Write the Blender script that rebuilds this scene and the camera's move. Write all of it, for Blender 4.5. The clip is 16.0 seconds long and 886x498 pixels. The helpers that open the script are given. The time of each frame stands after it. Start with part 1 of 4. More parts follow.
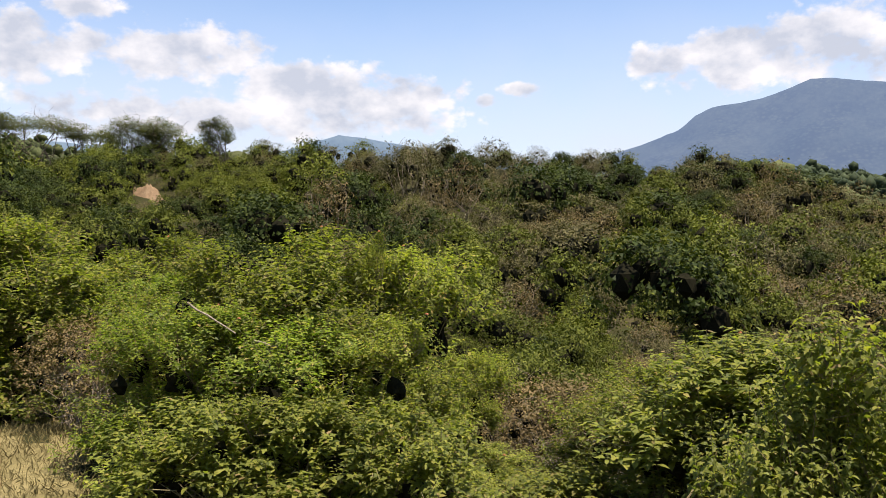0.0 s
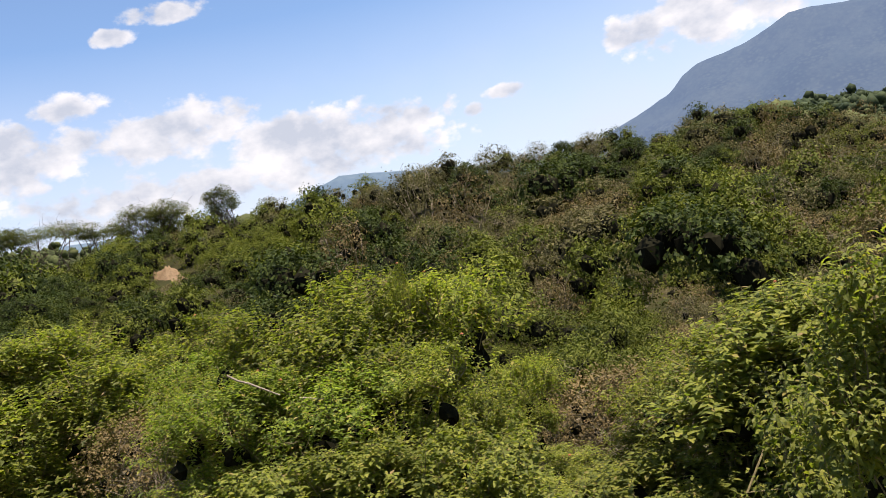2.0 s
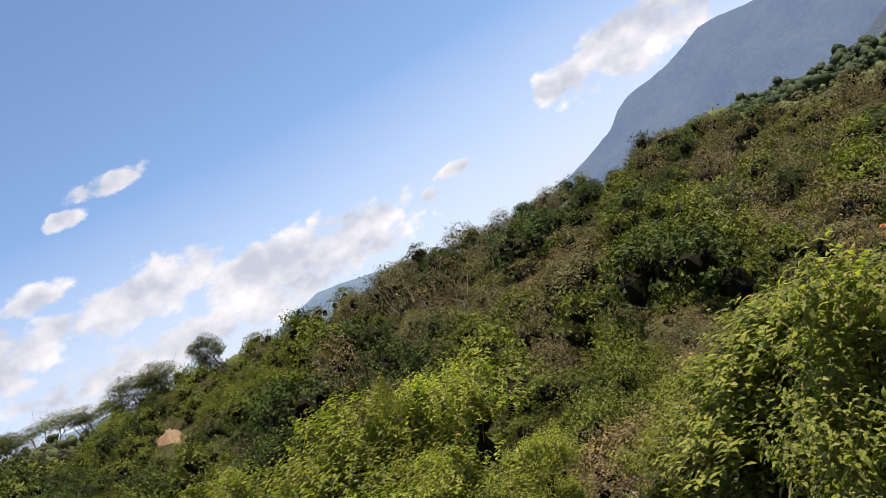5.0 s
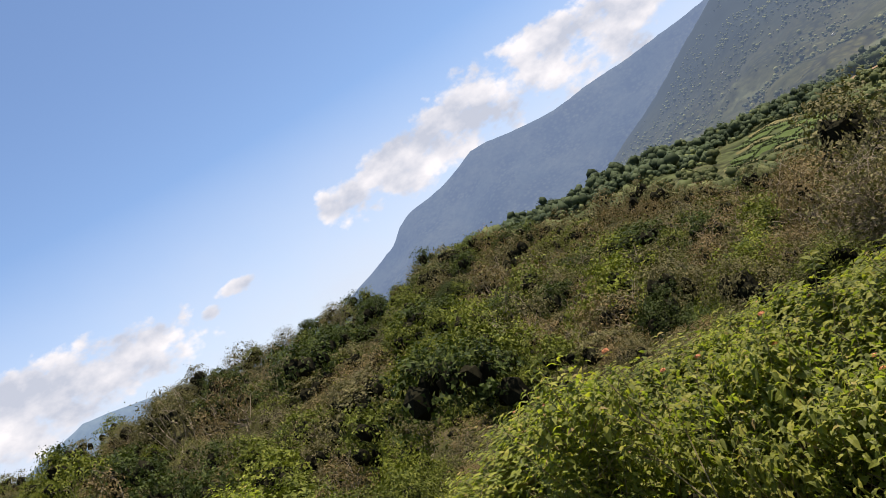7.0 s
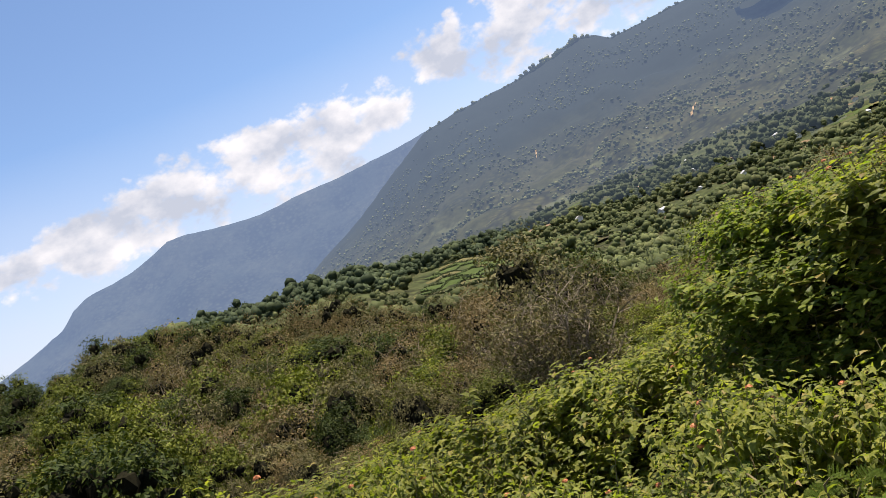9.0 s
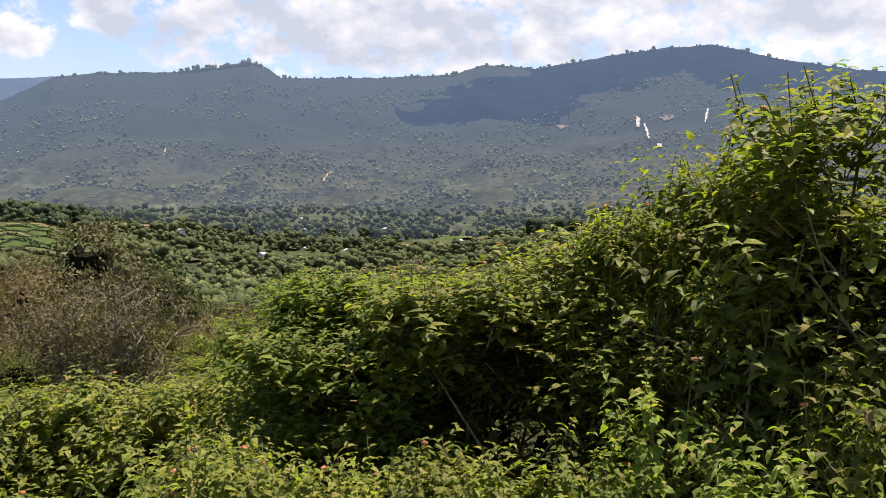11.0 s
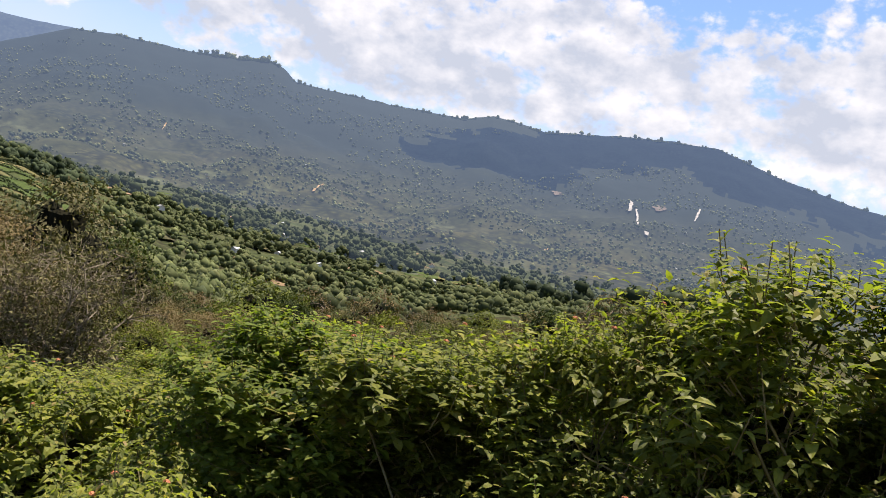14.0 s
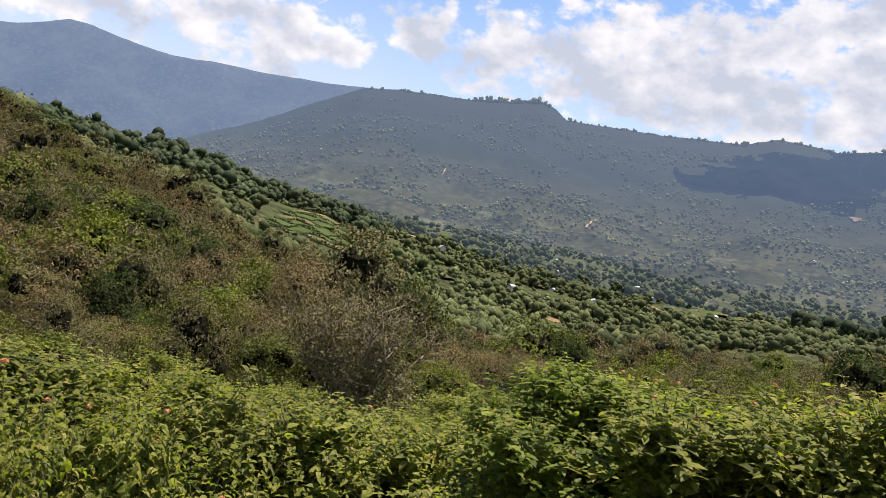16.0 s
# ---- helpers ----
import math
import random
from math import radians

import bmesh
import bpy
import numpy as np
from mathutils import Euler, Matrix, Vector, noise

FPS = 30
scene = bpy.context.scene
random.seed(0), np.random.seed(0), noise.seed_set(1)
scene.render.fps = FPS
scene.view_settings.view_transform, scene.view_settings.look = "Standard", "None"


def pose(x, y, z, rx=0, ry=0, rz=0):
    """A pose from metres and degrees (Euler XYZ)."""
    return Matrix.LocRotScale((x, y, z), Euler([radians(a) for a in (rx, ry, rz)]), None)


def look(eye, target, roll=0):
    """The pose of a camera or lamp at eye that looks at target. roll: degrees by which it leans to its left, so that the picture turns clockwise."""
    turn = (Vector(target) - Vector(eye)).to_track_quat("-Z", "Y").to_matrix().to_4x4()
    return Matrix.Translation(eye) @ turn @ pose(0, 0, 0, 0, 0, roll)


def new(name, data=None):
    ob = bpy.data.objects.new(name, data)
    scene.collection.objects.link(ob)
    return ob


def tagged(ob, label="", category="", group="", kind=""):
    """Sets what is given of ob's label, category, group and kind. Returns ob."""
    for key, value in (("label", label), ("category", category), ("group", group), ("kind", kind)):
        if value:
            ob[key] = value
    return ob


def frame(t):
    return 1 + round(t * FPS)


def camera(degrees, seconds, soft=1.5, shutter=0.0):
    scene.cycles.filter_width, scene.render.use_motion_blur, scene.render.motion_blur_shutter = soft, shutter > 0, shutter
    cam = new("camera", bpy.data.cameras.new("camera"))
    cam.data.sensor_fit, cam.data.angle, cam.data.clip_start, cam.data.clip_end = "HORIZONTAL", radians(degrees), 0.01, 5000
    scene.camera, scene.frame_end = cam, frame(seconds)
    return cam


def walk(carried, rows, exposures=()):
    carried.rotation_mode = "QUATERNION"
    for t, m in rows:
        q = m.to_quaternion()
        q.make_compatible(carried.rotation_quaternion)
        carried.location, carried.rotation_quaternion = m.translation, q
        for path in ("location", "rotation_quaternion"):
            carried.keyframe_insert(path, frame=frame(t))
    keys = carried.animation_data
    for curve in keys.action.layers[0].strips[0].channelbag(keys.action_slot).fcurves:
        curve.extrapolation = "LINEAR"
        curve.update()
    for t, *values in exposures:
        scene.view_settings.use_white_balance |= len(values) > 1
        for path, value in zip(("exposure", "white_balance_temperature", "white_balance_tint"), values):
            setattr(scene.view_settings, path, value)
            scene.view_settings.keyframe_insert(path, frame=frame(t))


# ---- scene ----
cam = camera(56.6, 16.0, soft=0.7)
EYE = 1.65
ROWS = [
    (0, -0.000, -0.000, -0.000, 88.00, 0.00, -0.00),
    (0.5, 0.014, 0.001, -0.003, 88.45, 3.34, 0.26),
    (1, 0.019, -0.026, 0.002, 88.78, 7.05, 0.43),
    (1.5, 0.028, -0.017, 0.007, 89.03, 10.40, 0.79),
    (2, 0.027, -0.002, 0.020, 89.28, 13.04, 1.17),
    (2.5, 0.033, 0.012, 0.014, 89.56, 15.85, 1.59),
    (3, 0.037, 0.021, 0.026, 90.13, 17.99, 2.10),
    (3.2, 0.064, 0.023, -0.008, 90.42, 18.99, 2.31),
    (5.3, 0.199, 0.120, 0.063, 95.59, 29.82, -0.72),
    (5.5, 0.202, 0.120, 0.063, 95.61, 30.09, -2.56),
    (6, 0.222, 0.125, 0.061, 95.46, 30.68, -6.86),
    (6.5, 0.285, 0.126, 0.060, 95.15, 30.97, -11.35),
    (7, 0.341, 0.129, 0.044, 94.72, 30.82, -16.37),
    (7.5, 0.359, 0.123, 0.020, 93.33, 28.95, -22.77),
    (8, 0.365, 0.123, 0.032, 92.14, 26.82, -28.99),
    (8.5, 0.382, 0.105, 0.052, 91.27, 25.51, -34.57),
    (9, 0.401, 0.077, 0.054, 91.11, 24.09, -40.35),
    (9.5, 0.417, 0.057, 0.054, 90.90, 21.02, -45.37),
    (10, 0.439, 0.049, 0.052, 89.38, 13.99, -53.13),
    (10.2, 0.447, 0.046, 0.048, 88.81, 11.32, -56.28),
    (12.3, 0.479, -0.078, 0.087, 87.65, -9.04, -79.77),
    (12.5, 0.475, -0.081, 0.099, 87.87, -9.32, -80.41),
    (13, 0.458, -0.068, 0.135, 88.27, -10.32, -81.04),
    (13.5, 0.451, -0.035, 0.168, 89.33, -11.44, -77.37),
    (14, 0.435, 0.004, 0.206, 90.29, -11.99, -69.36),
    (14.5, 0.415, 0.044, 0.232, 90.11, -12.38, -64.42),
    (15, 0.408, 0.071, 0.253, 89.59, -12.11, -59.61),
    (15.5, 0.382, 0.084, 0.267, 89.10, -11.42, -55.73),
    (16, 0.380, 0.100, 0.280, 89.01, -10.59, -50.12),
]
walk(cam, [(t, pose(x, y, EYE + z, rx, ry, rz)) for t, x, y, z, rx, ry, rz in ROWS],
     exposures=((0, 1.12, 6600, 15), (3, 1.12, 6600, 15), (6, 1.02, 6600, 15), (9, 1.06, 6600, 15), (12.5, 1.2, 6600, 15), (14, 1.14, 6600, 15), (16, 1.08, 6600, 15)))

# ---- world and sun ----
SUN_AZ, SUN_EL = 112.0, 76.0


def build_world():
    world = bpy.data.worlds.new("sky")
    scene.world = world
    world.use_nodes = True
    nt = world.node_tree
    nt.nodes.clear()
    N, L = nt.nodes.new, nt.links.new

    def m(op, a, b=None, c=None):
        n = N("ShaderNodeMath")
        n.operation = op
        for i, v in enumerate((a, b, c)):
            if v is None:
                continue
            if isinstance(v, (int, float)):
                n.inputs[i].default_value = v
            else:
                L(v, n.inputs[i])
        return n.outputs[0]

    sky = N("ShaderNodeTexSky")
    sky.sky_type = "NISHITA"
    sky.sun_disc = False
    sky.sun_elevation = radians(SUN_EL)
    sky.sun_rotation = radians(SUN_AZ)
    sky.altitude = 1500
    sky.air_density, sky.dust_density, sky.ozone_density = 1.0, 0.6, 1.0
    co = N("ShaderNodeTexCoord")
    sep = N("ShaderNodeSeparateXYZ")
    L(co.outputs["Generated"], sep.inputs[0])
    az = m("MULTIPLY", m("ARCTAN2", sep.outputs[0], sep.outputs[1]), 57.2958)
    el = m("MULTIPLY", m("ARCSINE", sep.outputs[2]), 57.2958)
    # cumulus banks: azimuth, elevation, half width, half height
    banks = [
        (-27, 10.5, 8, 2.3), (-17, 10.8, 5.5, 2.2), (-9, 8.7, 7.5, 2.3), (-3, 8.0, 5, 2.2), (-15, 7.0, 16, 1.8),
        (-23.5, 13.3, 2.6, 1.0), (5.3, 8.9, 1.7, 0.55), (3.0, 8.2, 1.0, 0.5), (-16.3, 18.3, 3.0, 0.8), (-19.5, 17.2, 1.8, 0.6),
        (14.8, 10.4, 2.4, 1.6), (19.5, 10.5, 4.6, 2.5), (25.3, 11.2, 5.2, 3.3), (31, 11.0, 5.0, 3.1), (36.5, 11.0, 4.6, 3.1), (40.8, 11.4, 2.6, 2.0), (65, 13.5, 14, 4.6),
        (46.5, 13.6, 3.2, 2.4), (51.5, 12.6, 4.5, 3.3), (59, 12.2, 4.5, 3.0), (64.5, 12.8, 4.0, 2.6),
        (70.5, 15.0, 4.0, 4.6), (77, 15.0, 6.5, 5.2), (85, 13.5, 6, 4.2), (93, 13.5, 8, 5.0), (103, 12.8, 8, 5.5), (66, 11.6, 9, 2.4), (76, 12, 12, 3.0), (116, 13, 10, 7), (90, 27, 20, 4), (74, 13.5, 13, 5.5), (97, 14, 17, 6.5), (-50, 13, 12, 5), (150, 18, 22, 8), (-110, 20, 30, 8), (205, 16, 20, 6),
    ]
    env = None
    for a, e, w, h in banks:
        dx = m("MULTIPLY", m("SUBTRACT", az, a if a <= 180 else a - 360), 1 / w)
        dy = m("MULTIPLY", m("SUBTRACT", el, e), 1 / h)
        g = m("SUBTRACT", 1.0, m("ADD", m("MULTIPLY", dx, dx), m("MULTIPLY", dy, dy)))
        env = g if env is None else m("SMOOTH_MAX", env, g, 0.35)
    comb = N("ShaderNodeCombineXYZ")
    L(m("MULTIPLY", az, 0.1), comb.inputs[0])
    L(m("MULTIPLY", el, 0.14), comb.inputs[1])

    def fbm(scale, detail, rough, shift):
        n = N("ShaderNodeTexNoise")
        n.inputs["Scale"].default_value = scale
        n.inputs["Detail"].default_value = detail
        n.inputs["Roughness"].default_value = rough
        add = N("ShaderNodeVectorMath")
        add.operation = "ADD"
        L(comb.outputs[0], add.inputs[0])
        add.inputs[1].default_value = shift
        L(add.outputs[0], n.inputs["Vector"])
        return n.outputs["Fac"]

    vor = N("ShaderNodeTexVoronoi")
    vor.feature = "SMOOTH_F1"
    vor.inputs["Scale"].default_value = 4.5
    vor.inputs["Detail"].default_value = 3
    vor.inputs["Roughness"].default_value = 0.55
    vor.inputs["Smoothness"].default_value = 0.35
    L(comb.outputs[0], vor.inputs["Vector"])
    billow = m("SUBTRACT", 0.42, vor.outputs["Distance"])
    puff = m("SUBTRACT", fbm(4.2, 10, 0.62, (0, 0, 0)), 0.5)
    soft_puff = m("SUBTRACT", fbm(1.7, 6, 0.55, (0, 0, 0)), 0.5)
    puff_up = m("SUBTRACT", fbm(1.7, 6, 0.55, (0.06, 0.16, 0)), 0.5)
    dens = m("ADD", m("ADD", m("MULTIPLY", env, 1.5), 0.95), m("ADD", m("ADD", m("MULTIPLY", puff, 3.6), m("MULTIPLY", billow, 1.5)), m("MULTIPLY", m("SUBTRACT", fbm(0.8, 3, 0.5, (7, 2, 0)), 0.5), 2.0)))
    mask = N("ShaderNodeMapRange")
    mask.interpolation_type = "SMOOTHSTEP"
    L(dens, mask.inputs[0])
    mask.inputs[1].default_value, mask.inputs[2].default_value = 0.0, 1.15
    lit = N("ShaderNodeMapRange")
    L(m("ADD", m("MULTIPLY", m("SUBTRACT", soft_puff, puff_up), 2.4), m("MULTIPLY", env, -0.25)), lit.inputs[0])
    lit.inputs[1].default_value, lit.inputs[2].default_value = -0.46, 0.22
    shade = N("ShaderNodeMix")
    shade.data_type = "RGBA"
    L(lit.outputs[0], shade.inputs[0])
    shade.inputs[6].default_value = (0.285, 0.31, 0.355, 1)
    shade.inputs[7].default_value = (0.51, 0.503, 0.5, 1)
    thin = fbm(0.5, 5, 0.6, (3, 1, 0))
    haze = N("ShaderNodeMapRange")
    L(el, haze.inputs[0])
    haze.inputs[1].default_value, haze.inputs[2].default_value = 17.0, 4.0
    haze.inputs[3].default_value, haze.inputs[4].default_value = 0.0, 0.95
    strength = N("ShaderNodeVectorMath")
    strength.operation = "SCALE"
    L(sky.outputs[0], strength.inputs[0])
    strength.inputs[3].default_value = 0.09
    blue = N("ShaderNodeVectorMath")
    blue.operation = "MULTIPLY"
    L(strength.outputs[0], blue.inputs[0])
    blue.inputs[1].default_value = (0.94, 1.01, 1.04)
    veil = N("ShaderNodeMix")
    veil.data_type = "RGBA"
    L(m("MULTIPLY", haze.outputs[0], m("ADD", thin, 0.35)), veil.inputs[0])
    L(blue.outputs[0], veil.inputs[6])
    veil.inputs[7].default_value = (0.36, 0.385, 0.435, 1)
    mix = N("ShaderNodeMix")
    mix.data_type = "RGBA"
    L(m("MULTIPLY", mask.outputs[0], 0.95), mix.inputs[0])
    L(veil.outputs[2], mix.inputs[6])
    L(shade.outputs[2], mix.inputs[7])
    bg = N("ShaderNodeBackground")
    out = N("ShaderNodeOutputWorld")
    L(mix.outputs[2], bg.inputs[0])
    L(bg.outputs[0], out.inputs[0])


build_world()
sun = new("sun", bpy.data.lights.new("sun", "SUN"))
sun.data.energy, sun.data.angle, sun.data.color = 5.0, radians(0.6), (1.0, 0.92, 0.79)
sa, se = radians(SUN_AZ), radians(SUN_EL)
sun.matrix_world = look((0, 0, 50), (-math.sin(sa) * math.cos(se), -math.cos(sa) * math.cos(se), 50 - math.sin(se)))


# ---- materials ----
def material(name):
    mat = bpy.data.materials.new(name)
    mat.use_nodes = True
    nt = mat.node_tree
    nt.nodes.clear()
    return mat, nt, nt.nodes.new, nt.links.new


def ramp_node(N, stops):
    r = N("ShaderNodeValToRGB")
    while len(r.color_ramp.elements) < len(stops):
        r.color_ramp.elements.new(0.5)
    for e, (p, c) in zip(r.color_ramp.elements, stops):
        e.position, e.color = p, (*c, 1)
    return r


def noise_node(N, L, src, scale, detail=6, rough=0.6):
    n = N("ShaderNodeTexNoise")
    n.inputs["Scale"].default_value = scale
    n.inputs["Detail"].default_value = detail
    n.inputs["Roughness"].default_value = rough
    L(src, n.inputs["Vector"])
    return n


def mix_rgb(N, L, fac, a, b, mode="MIX"):
    x = N("ShaderNodeMix")
    x.data_type, x.blend_type = "RGBA", mode
    for i, v in ((0, fac), (6, a), (7, b)):
        if isinstance(v, (int, float)):
            x.inputs[i].default_value = v
        elif isinstance(v, tuple):
            x.inputs[i].default_value = (*v, 1)
        else:
            L(v, x.inputs[i])
    return x.outputs[2]


def haze_strength(N, L, co):
    """Strength of the haze painted as emission on a far surface, growing with its distance from the viewpoint."""
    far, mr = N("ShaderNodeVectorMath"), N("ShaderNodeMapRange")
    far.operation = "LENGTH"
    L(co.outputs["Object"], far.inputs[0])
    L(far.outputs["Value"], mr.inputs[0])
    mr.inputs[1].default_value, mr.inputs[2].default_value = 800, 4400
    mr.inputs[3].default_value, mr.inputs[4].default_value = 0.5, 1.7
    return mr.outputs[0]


def leaf_material(name, stops, patch=(0.75, 1.2), rough=0.55, through_light=0.45, patch_scale=1.2, haze_glow=None, gloss=0.18, clumps=0.0):
    """Leaves: every leaf takes its own tone, whole branches drift lighter or darker, and light shines through."""
    mat, nt, N, L = material(name)
    geo, info, co = N("ShaderNodeNewGeometry"), N("ShaderNodeObjectInfo"), N("ShaderNodeTexCoord")
    ramp = ramp_node(N, stops)
    L(geo.outputs["Random Per Island"], ramp.inputs[0])
    drift = noise_node(N, L, co.outputs["Object"], patch_scale, 3)
    mr = N("ShaderNodeMapRange")
    L(drift.outputs[0], mr.inputs[0])
    mr.inputs[1].default_value, mr.inputs[2].default_value = 0.3, 0.7
    mr.inputs[3].default_value, mr.inputs[4].default_value = patch
    own = N("ShaderNodeMapRange")
    L(info.outputs["Random"], own.inputs[0])
    own.inputs[3].default_value, own.inputs[4].default_value = 0.8, 1.2
    mul = N("ShaderNodeMath")
    mul.operation = "MULTIPLY"
    L(mr.outputs[0], mul.inputs[0])
    L(own.outputs[0], mul.inputs[1])
    tint = N("ShaderNodeVectorMath")
    tint.operation = "SCALE"
    L(ramp.outputs[0], tint.inputs[0])
    L(mul.outputs[0], tint.inputs[3])
    tone = tint.outputs[0]
    if clumps:
        # single leaves and the hollows between them
        vo = N("ShaderNodeTexVoronoi")
        vo.inputs["Scale"].default_value = clumps
        L(co.outputs["Object"], vo.inputs["Vector"])
        gaps = ramp_node(N, [(0.1, (1.3, 1.3, 1.25)), (0.7, (0.6, 0.6, 0.6))])
        L(vo.outputs["Distance"], gaps.inputs[0])
        tone = mix_rgb(N, L, 1.0, tone, gaps.outputs[0], "MULTIPLY")
    bsdf, tr, mx, out = N("ShaderNodeBsdfPrincipled"), N("ShaderNodeBsdfTranslucent"), N("ShaderNodeMixShader"), N("ShaderNodeOutputMaterial")
    L(tone, bsdf.inputs["Base Color"])
    bsdf.inputs["Roughness"].default_value = rough
    bsdf.inputs["Specular IOR Level"].default_value = gloss
    if clumps:
        bp = N("ShaderNodeBump")
        bp.inputs["Strength"].default_value = 0.5
        bp.inputs["Distance"].default_value = 0.6 / clumps
        bp.invert = True
        L(vo.outputs["Distance"], bp.inputs["Height"])
        L(bp.outputs[0], bsdf.inputs["Normal"])
    glow = mix_rgb(N, L, 1.0, tone, (1.35, 1.6, 0.5), "MULTIPLY")
    L(glow, tr.inputs[0])
    mx.inputs[0].default_value = through_light
    L(bsdf.outputs[0], mx.inputs[1])
    L(tr.outputs[0], mx.inputs[2])
    if haze_glow:
        # far leaves glow faintly to imitate haze
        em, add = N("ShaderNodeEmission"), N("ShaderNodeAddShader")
        em.inputs[0].default_value = (*haze_glow, 1)
        L(haze_strength(N, L, co), em.inputs[1])
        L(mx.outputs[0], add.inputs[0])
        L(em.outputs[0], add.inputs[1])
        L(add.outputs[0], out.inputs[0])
    else:
        L(mx.outputs[0], out.inputs[0])
    return mat


def surface_material(name, stops, scale, fine, rough=0.9, bump=0.3, coords="Object", spots=None, haze_glow=None, crowns=None, upper=None):
    """Matte surface with broad patches, fine grain and relief; far backdrops also emit a painted haze colour."""
    mat, nt, N, L = material(name)
    co = N("ShaderNodeTexCoord")
    src = co.outputs[coords]
    broad, grain = noise_node(N, L, src, scale, 8), noise_node(N, L, src, fine, 6, 0.7)
    ramp = ramp_node(N, stops)
    L(broad.outputs[0], ramp.inputs[0])
    g = ramp_node(N, [(0.3, (0.55, 0.55, 0.55)), (0.7, (1.3, 1.3, 1.3))])
    L(grain.outputs[0], g.inputs[0])
    col = mix_rgb(N, L, 1.0, ramp.outputs[0], g.outputs[0], "MULTIPLY")
    if spots:
        sc, lo, hi, c = spots
        sp = noise_node(N, L, src, sc, 5)
        rp = ramp_node(N, [(lo, (0, 0, 0)), (hi, (1, 1, 1))])
        L(sp.outputs[0], rp.inputs[0])
        col = mix_rgb(N, L, rp.outputs[0], col, c)
    if crowns:
        # tree crowns with painted shade in the gaps between them, denser in some places than in others
        vo = N("ShaderNodeTexVoronoi")
        vo.inputs["Scale"].default_value = crowns
        L(src, vo.inputs["Vector"])
        cr = ramp_node(N, [(0.1, (1.25, 1.25, 1.15)), (0.6, (0.4, 0.42, 0.45))])
        L(vo.outputs["Distance"], cr.inputs[0])
        dn = noise_node(N, L, src, crowns * 0.12, 4)
        dr = ramp_node(N, [(0.42, (0.15, 0.15, 0.15)), (0.58, (1, 1, 1))])
        L(dn.outputs[0], dr.inputs[0])
        col = mix_rgb(N, L, dr.outputs[0], col, mix_rgb(N, L, 1.0, col, cr.outputs[0], "MULTIPLY"))
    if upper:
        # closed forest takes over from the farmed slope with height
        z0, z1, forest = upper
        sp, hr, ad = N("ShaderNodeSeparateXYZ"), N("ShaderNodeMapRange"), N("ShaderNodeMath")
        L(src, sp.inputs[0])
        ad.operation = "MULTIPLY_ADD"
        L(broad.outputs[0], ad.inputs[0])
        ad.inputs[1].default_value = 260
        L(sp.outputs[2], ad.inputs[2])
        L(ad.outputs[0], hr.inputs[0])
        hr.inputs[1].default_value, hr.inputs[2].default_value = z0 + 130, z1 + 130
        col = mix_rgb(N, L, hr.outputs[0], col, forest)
    bsdf, out = N("ShaderNodeBsdfPrincipled"), N("ShaderNodeOutputMaterial")
    L(col, bsdf.inputs["Base Color"])
    bsdf.inputs["Roughness"].default_value = rough
    bsdf.inputs["Specular IOR Level"].default_value = 0.2 if rough < 0.8 else 0.04
    if bump:
        b = N("ShaderNodeBump")
        b.inputs["Strength"].default_value = bump
        L(grain.outputs[0], b.inputs["Height"])
        L(b.outputs[0], bsdf.inputs["Normal"])
    if haze_glow:
        # haze imitated by an emission added to the surface
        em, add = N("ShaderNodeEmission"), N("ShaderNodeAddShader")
        em.inputs[0].default_value = (*haze_glow, 1)
        L(haze_strength(N, L, co), em.inputs[1])
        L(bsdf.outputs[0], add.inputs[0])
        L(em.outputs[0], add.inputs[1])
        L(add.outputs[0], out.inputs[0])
    else:
        L(bsdf.outputs[0], out.inputs[0])
    return mat


# haze colours, emitted by the far surfaces themselves
HAZE_MID = (0.022, 0.031, 0.044)
HAZE_NEAR, HAZE_FAR, HAZE_LEFT = (0.038, 0.052, 0.079), (0.045, 0.064, 0.103), (0.045, 0.07, 0.11)
# haze tone inside the painted cloud shadow
HAZE_SHADOW = (0.029, 0.0455, 0.079)
M_LANTANA = leaf_material("lantana_leaf", [(0.0, (0.0856, 0.102, 0.024)), (0.35, (0.159, 0.178, 0.036)), (0.75, (0.229, 0.239, 0.0455)), (0.96, (0.286, 0.271, 0.0538)), (1.0, (0.293, 0.206, 0.0958))], patch=(0.6, 1.25), rough=0.5, gloss=0.16, through_light=0.5)
M_LANTANA_DARK = leaf_material("bush_leaf_deep_green", [(0.0, (0.0889, 0.118, 0.0229)), (0.5, (0.16, 0.203, 0.0329)), (0.9, (0.238, 0.26, 0.0432)), (1.0, (0.309, 0.236, 0.0758))], patch=(0.6, 1.25), rough=0.5, gloss=0.16, through_light=0.5)
M_FEATHER = leaf_material("feathery_leaf", [(0.0, (0.101, 0.151, 0.0216)), (1.0, (0.158, 0.209, 0.036))])
M_GREEN = leaf_material("shrub_leaf_green", [(0.0, (0.0435, 0.0556, 0.00886)), (0.5, (0.0797, 0.095, 0.0133)), (1.0, (0.127, 0.134, 0.0259))], patch=(0.5, 1.3), through_light=0.12, gloss=0.06)
M_BRIGHT = leaf_material("shrub_leaf_bright", [(0.0, (0.0646, 0.0816, 0.00936)), (0.5, (0.109, 0.129, 0.0148)), (1.0, (0.163, 0.169, 0.0257))], patch=(0.5, 1.25), through_light=0.12, gloss=0.06)
M_DARK = leaf_material("shrub_leaf_dark", [(0.0, (0.0179, 0.0276, 0.00691)), (0.5, (0.0316, 0.0451, 0.0104)), (1.0, (0.0594, 0.0728, 0.0156))], patch=(0.6, 1.25), through_light=0.12, gloss=0.06)
